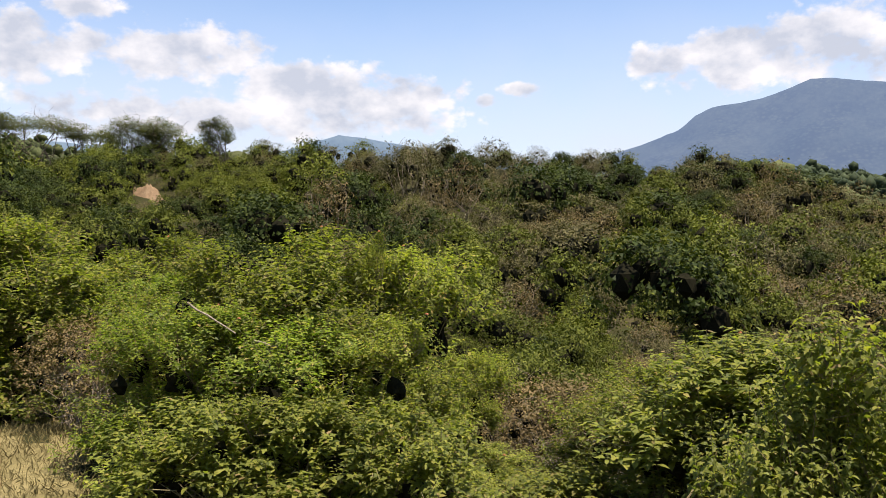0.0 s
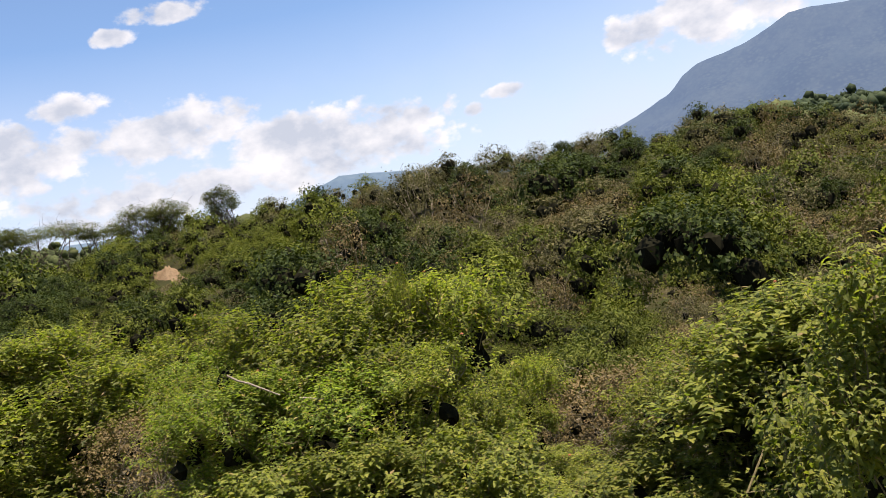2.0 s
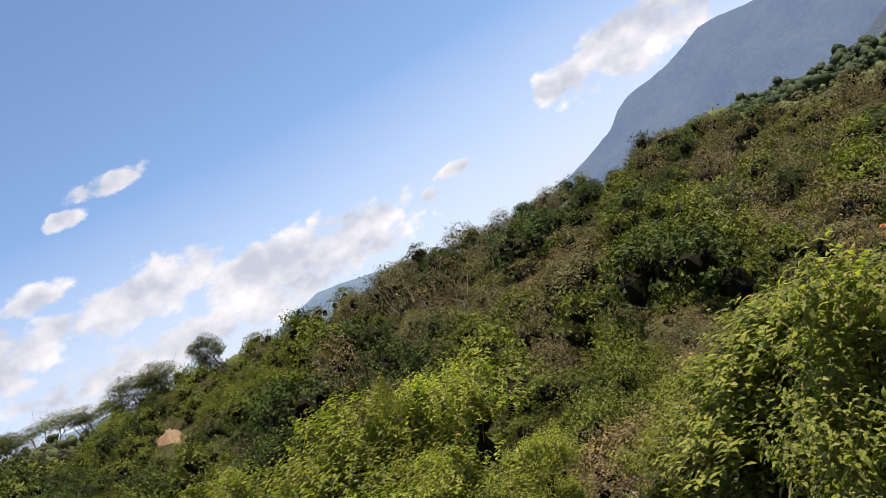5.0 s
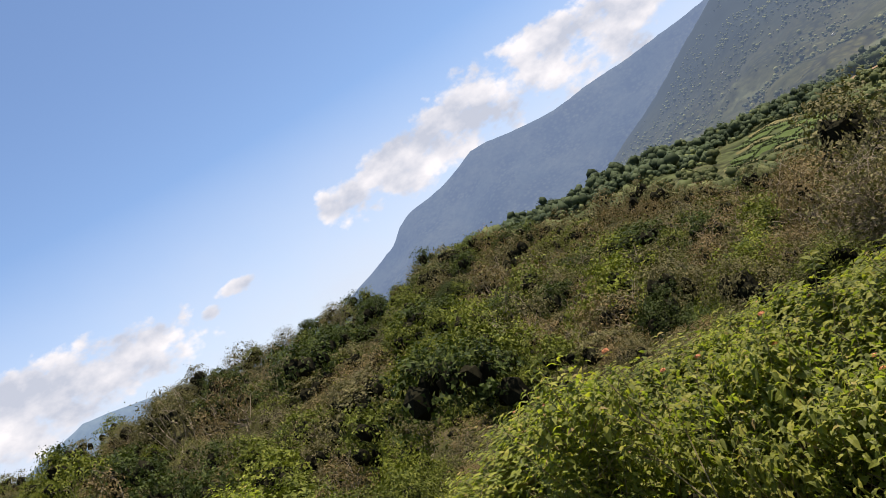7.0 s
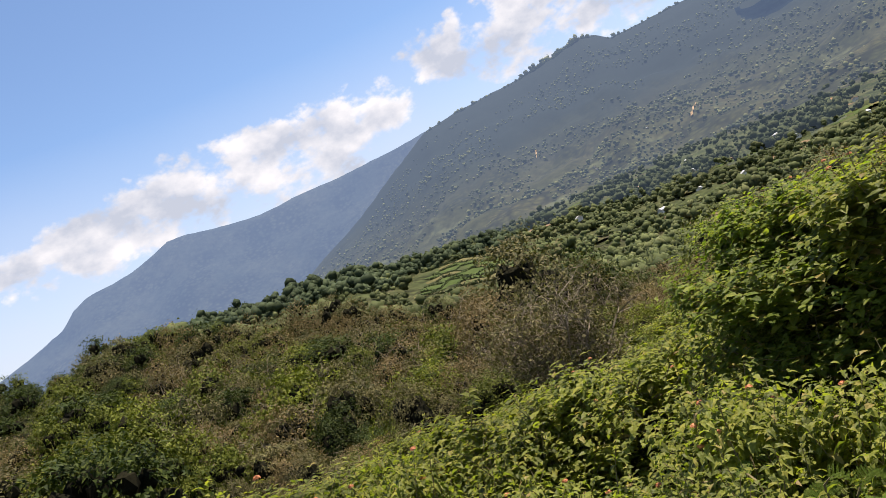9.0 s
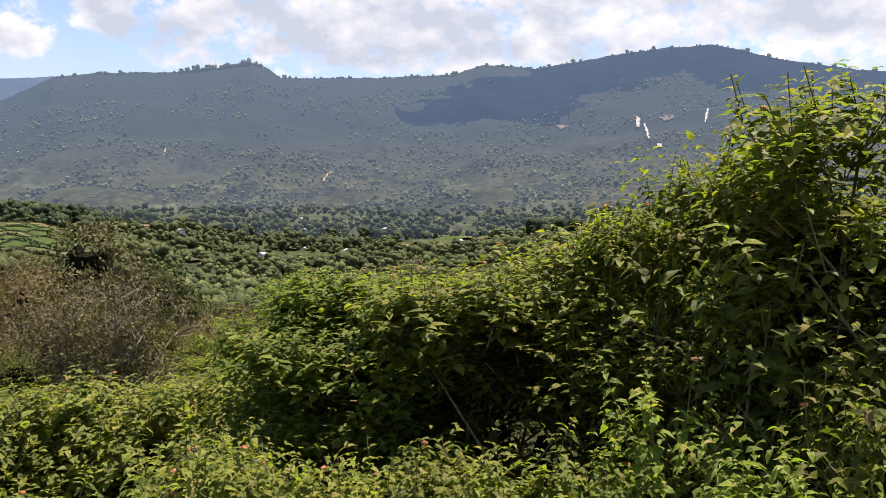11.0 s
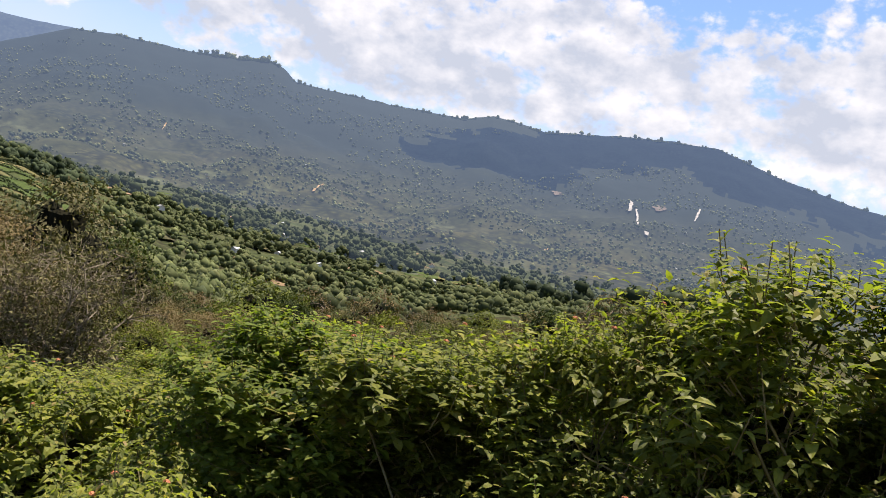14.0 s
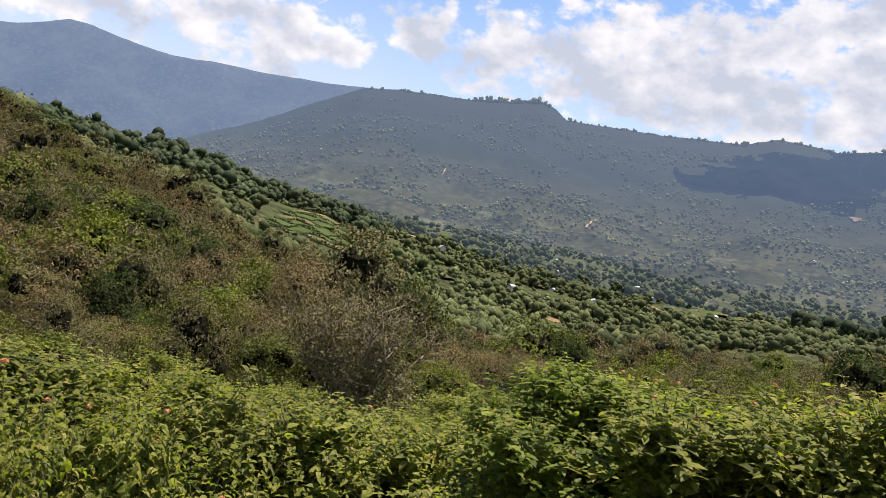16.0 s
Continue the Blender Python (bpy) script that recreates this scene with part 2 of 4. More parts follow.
M_OLIVE = leaf_material("shrub_leaf_olive_grey", [(0.0, (0.0629, 0.0597, 0.023)), (0.5, (0.102, 0.0924, 0.0377)), (1.0, (0.159, 0.137, 0.0627))], patch=(0.55, 1.25), through_light=0.12, gloss=0.06)
M_BROWN = leaf_material("shrub_leaf_dry", [(0.0, (0.0815, 0.0604, 0.0255)), (0.5, (0.129, 0.0942, 0.0411)), (1.0, (0.179, 0.133, 0.0617))], patch=(0.6, 1.2), through_light=0.12, gloss=0.06)
M_ACACIA = leaf_material("acacia_leaf", [(0.0, (0.0556, 0.0659, 0.0156)), (0.5, (0.0915, 0.103, 0.0233)), (1.0, (0.127, 0.135, 0.035))], through_light=0.12, gloss=0.06)
M_FAR = leaf_material("far_tree_leaf", [(0.0, (0.0524, 0.0645, 0.0278)), (0.6, (0.0828, 0.0968, 0.038)), (1.0, (0.124, 0.132, 0.0557))], patch=(0.6, 1.3), through_light=0.15, patch_scale=0.01, gloss=0.03)
M_FARDARK = leaf_material("far_wood_leaf", [(0.0, (0.024, 0.034, 0.018)), (1.0, (0.052, 0.066, 0.032))], patch=(0.7, 1.2), through_light=0.12, patch_scale=0.01, gloss=0.03)
M_MIDTREE = leaf_material("hazy_tree_leaf", [(0.0, (0.026, 0.034, 0.016)), (1.0, (0.06, 0.068, 0.03))], patch=(0.6, 1.3), through_light=0.12, patch_scale=0.01, haze_glow=HAZE_MID, gloss=0.03)
M_ESCTREE = leaf_material("escarpment_tree_leaf", [(0.0, (0.0348, 0.0463, 0.0224)), (1.0, (0.131, 0.131, 0.051))], patch=(0.7, 1.2), through_light=0.1, patch_scale=0.01, haze_glow=HAZE_NEAR, gloss=0.03)
# near-black colour that paints the shade inside bushes and shrubs
M_INNER_SHADE = surface_material("painted_inner_shade", [(0.3, (0.00749, 0.00749, 0.00374)), (0.7, (0.0174, 0.0163, 0.00874))], 3, 20, bump=0.8)
M_BARK = surface_material("grey_brown_bark", [(0.3, (0.0648, 0.0504, 0.036)), (0.7, (0.144, 0.119, 0.09))], 6, 60)
M_TWIG = surface_material("bleached_twig", [(0.3, (0.187, 0.155, 0.112)), (0.7, (0.324, 0.277, 0.209))], 4, 50)
M_DEAD = surface_material("dead_twig", [(0.3, (0.159, 0.126, 0.0889)), (0.7, (0.29, 0.243, 0.178))], 4, 50)
M_STEM = surface_material("green_brown_stem", [(0.3, (0.124, 0.103, 0.0496)), (0.7, (0.232, 0.19, 0.103))], 8, 60)
M_PETAL = surface_material("lantana_petal", [(0.3, (0.432, 0.122, 0.0648)), (0.7, (0.518, 0.245, 0.101))], 60, 300, 0.6)
M_SCRUB = surface_material("scrub_ground", [(0.3, (0.0173, 0.0187, 0.0072)), (0.5, (0.0324, 0.031, 0.0122)), (0.7, (0.0612, 0.0504, 0.0252))], 0.12, 2.5, bump=0.8, spots=(0.5, 0.55, 0.7, (0.0288, 0.036, 0.0115)))
M_FIELDS = surface_material("valley_farmland", [(0.35, (0.0381, 0.0481, 0.0178)), (0.5, (0.0524, 0.0613, 0.0243)), (0.65, (0.0719, 0.0729, 0.0324))], 0.012, 0.12, bump=0.4, spots=(0.02, 0.6, 0.68, (0.1, 0.085, 0.05)), crowns=0.16)
M_FIELDS_FAR = surface_material("hazy_farmland", [(0.35, (0.04, 0.05, 0.02)), (0.5, (0.055, 0.064, 0.028)), (0.65, (0.075, 0.077, 0.036))], 0.012, 0.12, bump=0.4, spots=(0.02, 0.6, 0.68, (0.09, 0.078, 0.046)), crowns=0.14, haze_glow=HAZE_MID)
M_STRAW = surface_material("dry_grass", [(0.3, (0.122, 0.101, 0.0432)), (0.7, (0.209, 0.173, 0.0792))], 2.0, 40)
M_SOIL = surface_material("bare_red_soil", [(0.3, (0.153, 0.101, 0.058)), (0.7, (0.22, 0.155, 0.0959))], 0.7, 8, bump=0.6)
M_ESCARP = surface_material("hazy_wooded_slope", [(0.32, (0.0222, 0.0247, 0.00936)), (0.5, (0.0378, 0.0374, 0.0145)), (0.68, (0.0578, 0.0501, 0.0204))], 0.006, 0.05, bump=0.6, spots=(0.012, 0.56, 0.66, (0.06, 0.064, 0.03)), haze_glow=HAZE_NEAR, crowns=0.06, upper=(50, 260, (0.011, 0.015, 0.012)))
# darker slope colour that paints a cloud shadow
M_ESCARP_SHADOW = surface_material("painted_cloud_shadow", [(0.3, (0.003, 0.005, 0.005)), (0.7, (0.006, 0.009, 0.008))], 0.008, 0.06, bump=0.6, haze_glow=HAZE_SHADOW, crowns=0.09)
M_FARMTN = surface_material("distant_blue_mountain", [(0.35, (0.0112, 0.0154, 0.0126)), (0.65, (0.0252, 0.028, 0.0196))], 0.004, 0.04, bump=0.6, haze_glow=HAZE_FAR, crowns=0.05)
M_FAINT = surface_material("faint_far_hill", [(0.35, (0.036, 0.0432, 0.036)), (0.65, (0.0504, 0.0576, 0.0468))], 0.004, 0.03, haze_glow=HAZE_LEFT)
M_ROCK = surface_material("pale_rock", [(0.3, (0.23, 0.209, 0.18)), (0.7, (0.36, 0.331, 0.295))], 0.05, 0.4, haze_glow=HAZE_NEAR)
M_ROCK_RED = surface_material("red_rock", [(0.3, (0.0792, 0.0612, 0.0468)), (0.7, (0.122, 0.0936, 0.072))], 0.05, 0.4, haze_glow=HAZE_NEAR)
M_PLASTER = surface_material("pale_wall", [(0.3, (0.55, 0.5, 0.42)), (0.7, (0.75, 0.7, 0.62))], 0.3, 3)
M_TIN = surface_material("tin_roof", [(0.3, (0.32, 0.328, 0.336)), (0.7, (0.44, 0.44, 0.44))], 0.3, 4, rough=0.45)
M_RUST = surface_material("rusted_roof", [(0.3, (0.3, 0.14, 0.09)), (0.7, (0.45, 0.24, 0.16))], 0.3, 4, rough=0.6)
M_TRACK = surface_material("earth_track", [(0.3, (0.245, 0.173, 0.115)), (0.7, (0.331, 0.245, 0.173))], 0.1, 1)
M_CROP = surface_material("green_crop", [(0.3, (0.0432, 0.0634, 0.0187)), (0.7, (0.072, 0.0936, 0.0288))], 0.05, 0.8)
M_CROP_DRY = surface_material("tan_crop", [(0.3, (0.0864, 0.0828, 0.036)), (0.7, (0.13, 0.115, 0.0504))], 0.05, 0.8)


# ---- geometry helpers ----
def dirs(n, rng):
    v = rng.normal(size=(n, 3))
    return v / np.linalg.norm(v, axis=1)[:, None]


def unit(v):
    return v / np.maximum(np.linalg.norm(v, axis=1), 1e-9)[:, None]


def mesh_of(name, V, F, mat, smooth=False):
    """A mesh from an array of corners and an array of triangles."""
    V, F = np.ascontiguousarray(V, np.float32), np.ascontiguousarray(F, np.int32)
    me = bpy.data.meshes.new(name)
    me.vertices.add(len(V))
    me.vertices.foreach_set("co", V.ravel())
    k = F.shape[1]
    me.loops.add(F.size)
    me.loops.foreach_set("vertex_index", F.ravel())
    me.polygons.add(len(F))
    me.polygons.foreach_set("loop_start", np.arange(0, F.size, k, dtype=np.int32))
    me.polygons.foreach_set("use_smooth", np.full(len(F), smooth, bool))
    me.update(calc_edges=True)
    for m in mat if isinstance(mat, (list, tuple)) else [mat]:
        me.materials.append(m)
    return me


def second_material(me, first, mat):
    """Gives the faces from number first on another material."""
    me.materials.append(mat)
    idx = np.zeros(len(me.polygons), np.int32)
    idx[first:] = 1
    me.polygons.foreach_set("material_index", idx)
    return me


def joined(parts):
    V, F, n = [], [], 0
    for v, f in parts:
        V.append(v)
        F.append(f + n)
        n += len(v)
    return np.concatenate(V), np.concatenate(F)


def part(name, me, parent, label=""):
    ob = new(name, me)
    ob.parent = parent
    if label:
        tagged(ob, label)
    return ob


def thing(name, label, category, group="", m=None):
    ob = new(name)
    ob.empty_display_size = 0.2
    if m is not None:
        ob.matrix_world = m
    return tagged(ob, label, category, group)


def leaves(P, D, U, length, width, fold=0.3, droop=0.25, fine=True, chip=False):
    """Folded, drooping leaves at P along D with upper side U."""
    n = len(P)
    S = unit(np.cross(D, U))
    U = np.cross(S, D)
    l, w = length[:, None], width[:, None]

    def at(a, s, u):
        return P + D * l * a + S * w * s + U * (w * u)
    if chip:
        k = [at(0, -.45, 0), at(.15, .5, fold * .3), at(1, 0, -droop)]
        f = [(0, 1, 2)]
    elif fine:
        k = [at(.45, 0, 0), at(0, 0, -droop * .2), at(.22, -.44, fold * .4), at(.6, -.38, fold * .2 - droop * .25), at(1, 0, -droop * 1.2), at(.6, .38, fold * .2 - droop * .25), at(.22, .44, fold * .4)]
        f = [(0, i, i % 6 + 1) for i in range(1, 7)]
    else:
        k = [at(0, 0, 0), at(.45, -.5, fold * .4), at(1, 0, -droop), at(.45, .5, fold * .4)]
        f = [(0, 2, 1), (0, 3, 2)]
    V = np.stack(k, 1).reshape(-1, 3)
    F = (np.array(f)[None] + (np.arange(n) * len(k))[:, None, None]).reshape(-1, 3)
    return V, F


def ball(level):
    """Corners and triangles of a round ball."""
    bm = bmesh.new()
    bmesh.ops.create_icosphere(bm, subdivisions=level, radius=1)
    V = np.array([tuple(v.co) for v in bm.verts])
    F = np.array([[v.index for v in f.verts] for f in bm.faces])
    bm.free()
    return V, F


BALLS = {k: ball(k) for k in (1, 2, 3)}


def lumps(level, centres, sizes, rng, rugged=0.16):
    """Uneven round masses of foliage."""
    B, T = BALLS[level]
    n, k = len(centres), len(B)
    V = B[None] * (1 + rugged * rng.normal(size=(n, k, 1))) * sizes[:, None, :] + centres[:, None]
    F = T[None] + (np.arange(n) * k)[:, None, None]
    return V.reshape(-1, 3), F.reshape(-1, 3)


def tube(points, r0, r1, sides=4):
    """A tapered tube along the points."""
    pts = np.asarray(points, float)
    n = len(pts)
    T = unit(np.gradient(pts, axis=0))
    ref = np.array([0.31, 0.87, 0.2])
    A = unit(np.cross(T, ref))
    B = np.cross(T, A)
    rad = np.linspace(r0, r1, n)[:, None, None]
    ang = np.arange(sides) / sides * 2 * np.pi
    ring = pts[:, None] + rad * (A[:, None] * np.cos(ang)[None, :, None] + B[:, None] * np.sin(ang)[None, :, None])
    i, j = np.meshgrid(np.arange(n - 1), np.arange(sides), indexing="ij")
    a, b = i * sides + j, i * sides + (j + 1) % sides
    F = np.stack([np.stack([a, b, b + sides], -1), np.stack([a, b + sides, a + sides], -1)], 2).reshape(-1, 3)
    return ring.reshape(-1, 3), F


def bend(a, b, rng, wob=0.1, n=4):
    t = np.linspace(0, 1, n)[:, None]
    p = a + (b - a) * t
    p[1:-1] += rng.normal(size=(n - 2, 3)) * wob * np.linalg.norm(b - a)
    return p


# ---- the lie of the land: columns by azimuth, rows by distance ----
AZ = np.array([-180, -60, -28, -20, -10, 0, 10, 20, 30, 40, 48, 57, 66, 75, 84, 92, 110, 180], float)
LAND = (
    (0.0, "z", 0, 0, 0, 0, 0, 0, 0, 0, 0, 0, 0, 0, 0, 0, 0, 0),
    (4.0, "z", 0, 0, 0, 0, -.1, -.2, -.3, -.3, -.2, -.1, 0, 0, 0, 0, .1, .1),
    (7.0, "z", 0, 0, -.1, -.3, -.8, -1, -1, -1, -.8, -.5, -.2, 0, 0, .1, .2, .2),
    (14.0, "z", -.5, -1, -1.5, -2.5, -3, -3.2, -3, -2.6, -1.9, -1.5, -1.2, -1, -.8, -.5, -.2, 0),
    (28.0, "el", -8, -9, -10, -12, -13, -13, -13, -12.5, -11, -10, -9.5, -8.5, -7.5, -6, -4, -2),
    (60.0, "el", -1, -1, -1, -2.5, -3, -3.5, -4, -6, -7.5, -8.5, -9, -7.5, -6, -4, -2, -1),
    (100.0, "el", 2, 2, 3.4, 3.3, 3.6, 3, .5, -2.5, -5.5, -7, -8.5, -6.5, -4.5, -2.8, -1, 0),
    (150.0, "el", 1, .5, 2.5, 2, 2.5, 2.6, 2.4, -.6, -4, -6, -8, -6, -3.8, -2.2, -.5, .5),
    (230.0, "el", 0, 0, 0, 0, 0, 0, 1.8, -1.2, -4.2, -5.7, -6.8, -5.4, -3.4, -1.8, -.2, 1),
    (400.0, "el", 1, 2, 1, 0, 0, 0, 1.8, -.6, -2.6, -4, -4.8, -4, -3, -1.9, -.8, .5),
    (650.0, "el", 5, 5, 3.5, 0, 0, 0, 2.9, 2.3, .6, -.8, -2.4, -2.6, -2.2, -1.6, -1, 0),
    (1000.0, "el", 2, 2, 1, 0, 0, 0, 1, .4, -.3, 0, -.6, -.9, -1, -.8, -.5, 0),
    (1500.0, "el", 0, 0, 0, 0, 0, 0, .6, .6, .6, .6, .5, .4, .3, .3, .3, .3),
    (4950.0, "el", 0, 0, 0, 0, 0, 0, 0, 0, 0, 0, 0, 0, 0, 0, 0, 0),
)
LAND_R = np.array([row[0] for row in LAND])
LAND_Z = np.array([[v if row[1] == "z" else EYE + row[0] * math.tan(radians(v)) for v in (row[2], *row[2:], row[2])] for row in LAND])


def smooth(t):
    return t * t * (3 - 2 * t)


def land(az, r):
    """Height of the ground at an azimuth in degrees and a distance."""
    az, r = np.asarray(az, float), np.asarray(r, float)
    i = np.clip(np.searchsorted(AZ, az, side="right") - 1, 0, len(AZ) - 2)
    j = np.clip(np.searchsorted(LAND_R, r, side="right") - 1, 0, len(LAND_R) - 2)
    u = smooth((az - AZ[i]) / (AZ[i + 1] - AZ[i]))
    v = (r - LAND_R[j]) / (LAND_R[j + 1] - LAND_R[j])
    z = (LAND_Z[j, i] * (1 - u) + LAND_Z[j, i + 1] * u) * (1 - v) + (LAND_Z[j + 1, i] * (1 - u) + LAND_Z[j + 1, i + 1] * u) * v
    rough_amp = np.clip((r - 12) / 60, 0, 1) * np.clip(r / 100, 0.3, 4)
    wave = np.sin(az * 1.7 + r * 0.11) * np.sin(az * 0.61 - r * 0.053 + 1.3) + 0.5 * np.sin(az * 3.1 - r * 0.17)
    return z + 0.35 * rough_amp * wave


def spot(az, r, lift=0.0):
    a = radians(az)
    return Vector((r * math.sin(a), r * math.cos(a), float(land(az, r)) + lift))


def polar_grid(azs, rs, zs):
    """A sheet of quads over azimuths and distances with heights zs[distance, azimuth]."""
    A, Rr = np.meshgrid(np.radians(azs), rs)
    V = np.stack([Rr * np.sin(A), Rr * np.cos(A), zs], -1).reshape(-1, 3)
    n, k = len(rs), len(azs)
    i, j = np.meshgrid(np.arange(n - 1), np.arange(k - 1), indexing="ij")
    a = i * k + j
    return V, np.stack([a, a + 1, a + k + 1, a + k], -1).reshape(-1, 4)


def build_ground():
    azs = np.concatenate([np.arange(-180, -40, 5.0), np.arange(-40, 116, 0.75), np.arange(116, 181, 4.0)])
    azs[-1] = 180.0
    rs = np.concatenate([[0.0005], np.geomspace(1.0, 1500, 150), [2200, 3300, 4950]])
    zs = land(*np.meshgrid(azs, rs))
    V, F = polar_grid(azs, rs, zs)
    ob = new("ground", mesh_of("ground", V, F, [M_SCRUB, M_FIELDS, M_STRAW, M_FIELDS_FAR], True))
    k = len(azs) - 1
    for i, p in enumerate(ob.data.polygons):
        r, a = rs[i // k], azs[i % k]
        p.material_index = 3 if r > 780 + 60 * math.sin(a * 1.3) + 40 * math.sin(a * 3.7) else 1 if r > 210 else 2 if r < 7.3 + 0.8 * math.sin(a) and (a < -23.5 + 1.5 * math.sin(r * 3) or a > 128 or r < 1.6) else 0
    return tagged(ob, "sloping scrub ground running out to farmland and the horizon", "ground", kind="structure")


build_ground()


def fbm(x, y, s, octaves=5):
    return noise.fractal(Vector((x * s, y * s, 3.7)), 1.0, 2.1, octaves)


SLOPES = {}


def build_mountain(name, label, mats, sky_az, sky_el, radii, shares, base_el, back_drop, rough, step, shadow_mask=None, rings=46):
    """A mountain front: rings that climb from its foot to the skyline, gullied by noise, and fall away behind."""
    azs = np.arange(sky_az[0], sky_az[-1] + 0.01, step)
    S = np.interp(azs, sky_az, sky_el)
    rs = np.linspace(radii[0], radii[-1], rings)
    share = np.interp(rs, radii, shares)
    zs = np.zeros((len(rs), len(azs)))
    for i, r in enumerate(rs):
        for j, a in enumerate(azs):
            e = base_el + (S[j] - base_el) * share[i] if r <= radii[-2] else S[j] - back_drop * (r - radii[-2]) / (radii[-1] - radii[-2])
            x, y = r * math.sin(radians(a)), r * math.cos(radians(a))
            amp = rough * max(0.06, 1 - abs(share[i] - 0.45) * 1.75)
            gully = abs(fbm(x, y, 1 / 420)) * 1.6 - 0.45
            zs[i, j] = EYE + r * math.tan(radians(e)) + amp * gully + 3.0 * fbm(x, y, 1 / 45, 3)
    V, F = polar_grid(azs, rs, zs)
    ob = new(name, mesh_of(name, V, F, mats, True))
    SLOPES[name] = (azs, rs, zs)
    if shadow_mask:
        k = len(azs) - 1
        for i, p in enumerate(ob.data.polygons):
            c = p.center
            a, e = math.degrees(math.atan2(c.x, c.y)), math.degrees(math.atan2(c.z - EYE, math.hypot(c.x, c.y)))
            p.material_index = int(shadow_mask(a, e + 0.9 * fbm(c.x, c.y, 1 / 240) + 0.7 * fbm(c.x, c.y, 1 / 60)))
    return tagged(ob, label, "mountain", kind="structure")


# outline of the cloud shadow painted on the escarpment
def in_cloud_shadow(a, e):
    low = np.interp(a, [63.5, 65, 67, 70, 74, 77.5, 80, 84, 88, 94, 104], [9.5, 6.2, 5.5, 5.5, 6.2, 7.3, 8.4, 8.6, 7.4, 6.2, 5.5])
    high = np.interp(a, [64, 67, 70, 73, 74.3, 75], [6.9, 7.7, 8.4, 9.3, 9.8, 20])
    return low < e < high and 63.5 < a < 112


build_mountain("backdrop_escarpment", "wooded escarpment in blue haze with scattered clearings", [M_ESCARP, M_ESCARP_SHADOW],
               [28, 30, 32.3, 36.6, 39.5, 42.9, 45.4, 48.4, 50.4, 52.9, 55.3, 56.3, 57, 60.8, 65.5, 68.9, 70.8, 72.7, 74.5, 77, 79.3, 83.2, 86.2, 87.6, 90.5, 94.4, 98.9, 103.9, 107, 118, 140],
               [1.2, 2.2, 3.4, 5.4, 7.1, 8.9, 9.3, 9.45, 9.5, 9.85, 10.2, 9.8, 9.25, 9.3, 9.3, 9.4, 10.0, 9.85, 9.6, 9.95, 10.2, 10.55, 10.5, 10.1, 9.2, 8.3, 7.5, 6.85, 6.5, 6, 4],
               [1000, 1500, 2050, 2550, 2900, 3050, 3400], [0, .22, .48, .73, .93, 1, 1], -1.8, 2.5, 46, 0.17, in_cloud_shadow, 84)
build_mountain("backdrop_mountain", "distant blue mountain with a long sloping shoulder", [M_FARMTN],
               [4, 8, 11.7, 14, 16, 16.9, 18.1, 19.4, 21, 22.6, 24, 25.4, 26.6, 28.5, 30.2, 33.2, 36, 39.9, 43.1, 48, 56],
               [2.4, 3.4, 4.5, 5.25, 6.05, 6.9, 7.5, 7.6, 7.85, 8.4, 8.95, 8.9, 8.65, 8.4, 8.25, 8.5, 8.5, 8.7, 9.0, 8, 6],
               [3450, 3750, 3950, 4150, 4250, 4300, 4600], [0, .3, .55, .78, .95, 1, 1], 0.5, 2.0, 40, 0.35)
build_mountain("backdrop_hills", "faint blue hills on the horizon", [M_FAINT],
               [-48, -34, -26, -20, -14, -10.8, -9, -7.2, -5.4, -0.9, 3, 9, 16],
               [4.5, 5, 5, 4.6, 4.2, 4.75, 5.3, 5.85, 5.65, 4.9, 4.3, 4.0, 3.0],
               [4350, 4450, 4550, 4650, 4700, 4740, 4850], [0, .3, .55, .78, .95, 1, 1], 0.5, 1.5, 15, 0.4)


# ---- plants ----
def shoots(rng, base, out, length, pairs, leaf, fine=True):
    """Leafy shoots: opposite leaf pairs, each turned a quarter round from the last, smaller towards the tip."""
    n = len(base)
    D = unit(out)
    side = unit(np.cross(D, rng.normal(size=(n, 3))))
    side2 = np.cross(D, side)
    lv = []
    sag = rng.uniform(0.0, 0.25, n)[:, None]
    for k in range(pairs):
        t = (k + 0.6) / pairs
        p = base + D * (length[:, None] * t) - np.array([0, 0, 1]) * sag * length[:, None] * t * t
        s = side if k % 2 else side2
        for sg in (1, -1):
            keep = rng.random(n) > 0.12
            d = s * sg * 0.9 + D * (0.1 + 0.4 * t) + rng.normal(size=(n, 3)) * 0.25
            d[:, 2] = d[:, 2] * 0.6 - 0.1
            d = unit(d)
            u = unit(D * 0.3 + np.array([0, 0, 1.0]) + rng.normal(size=(n, 3)) * 0.28)
            ll = leaf * (1.15 - 0.6 * t) * rng.uniform(0.65, 1.25, n)
            lv.append(leaves(p[keep], d[keep], u[keep], ll[keep], ll[keep] * 0.56, 0.3, 0.4, fine=fine))
    tips = base + D * length[:, None] - np.array([0, 0, 1]) * sag * length[:, None]
    return lv, tips


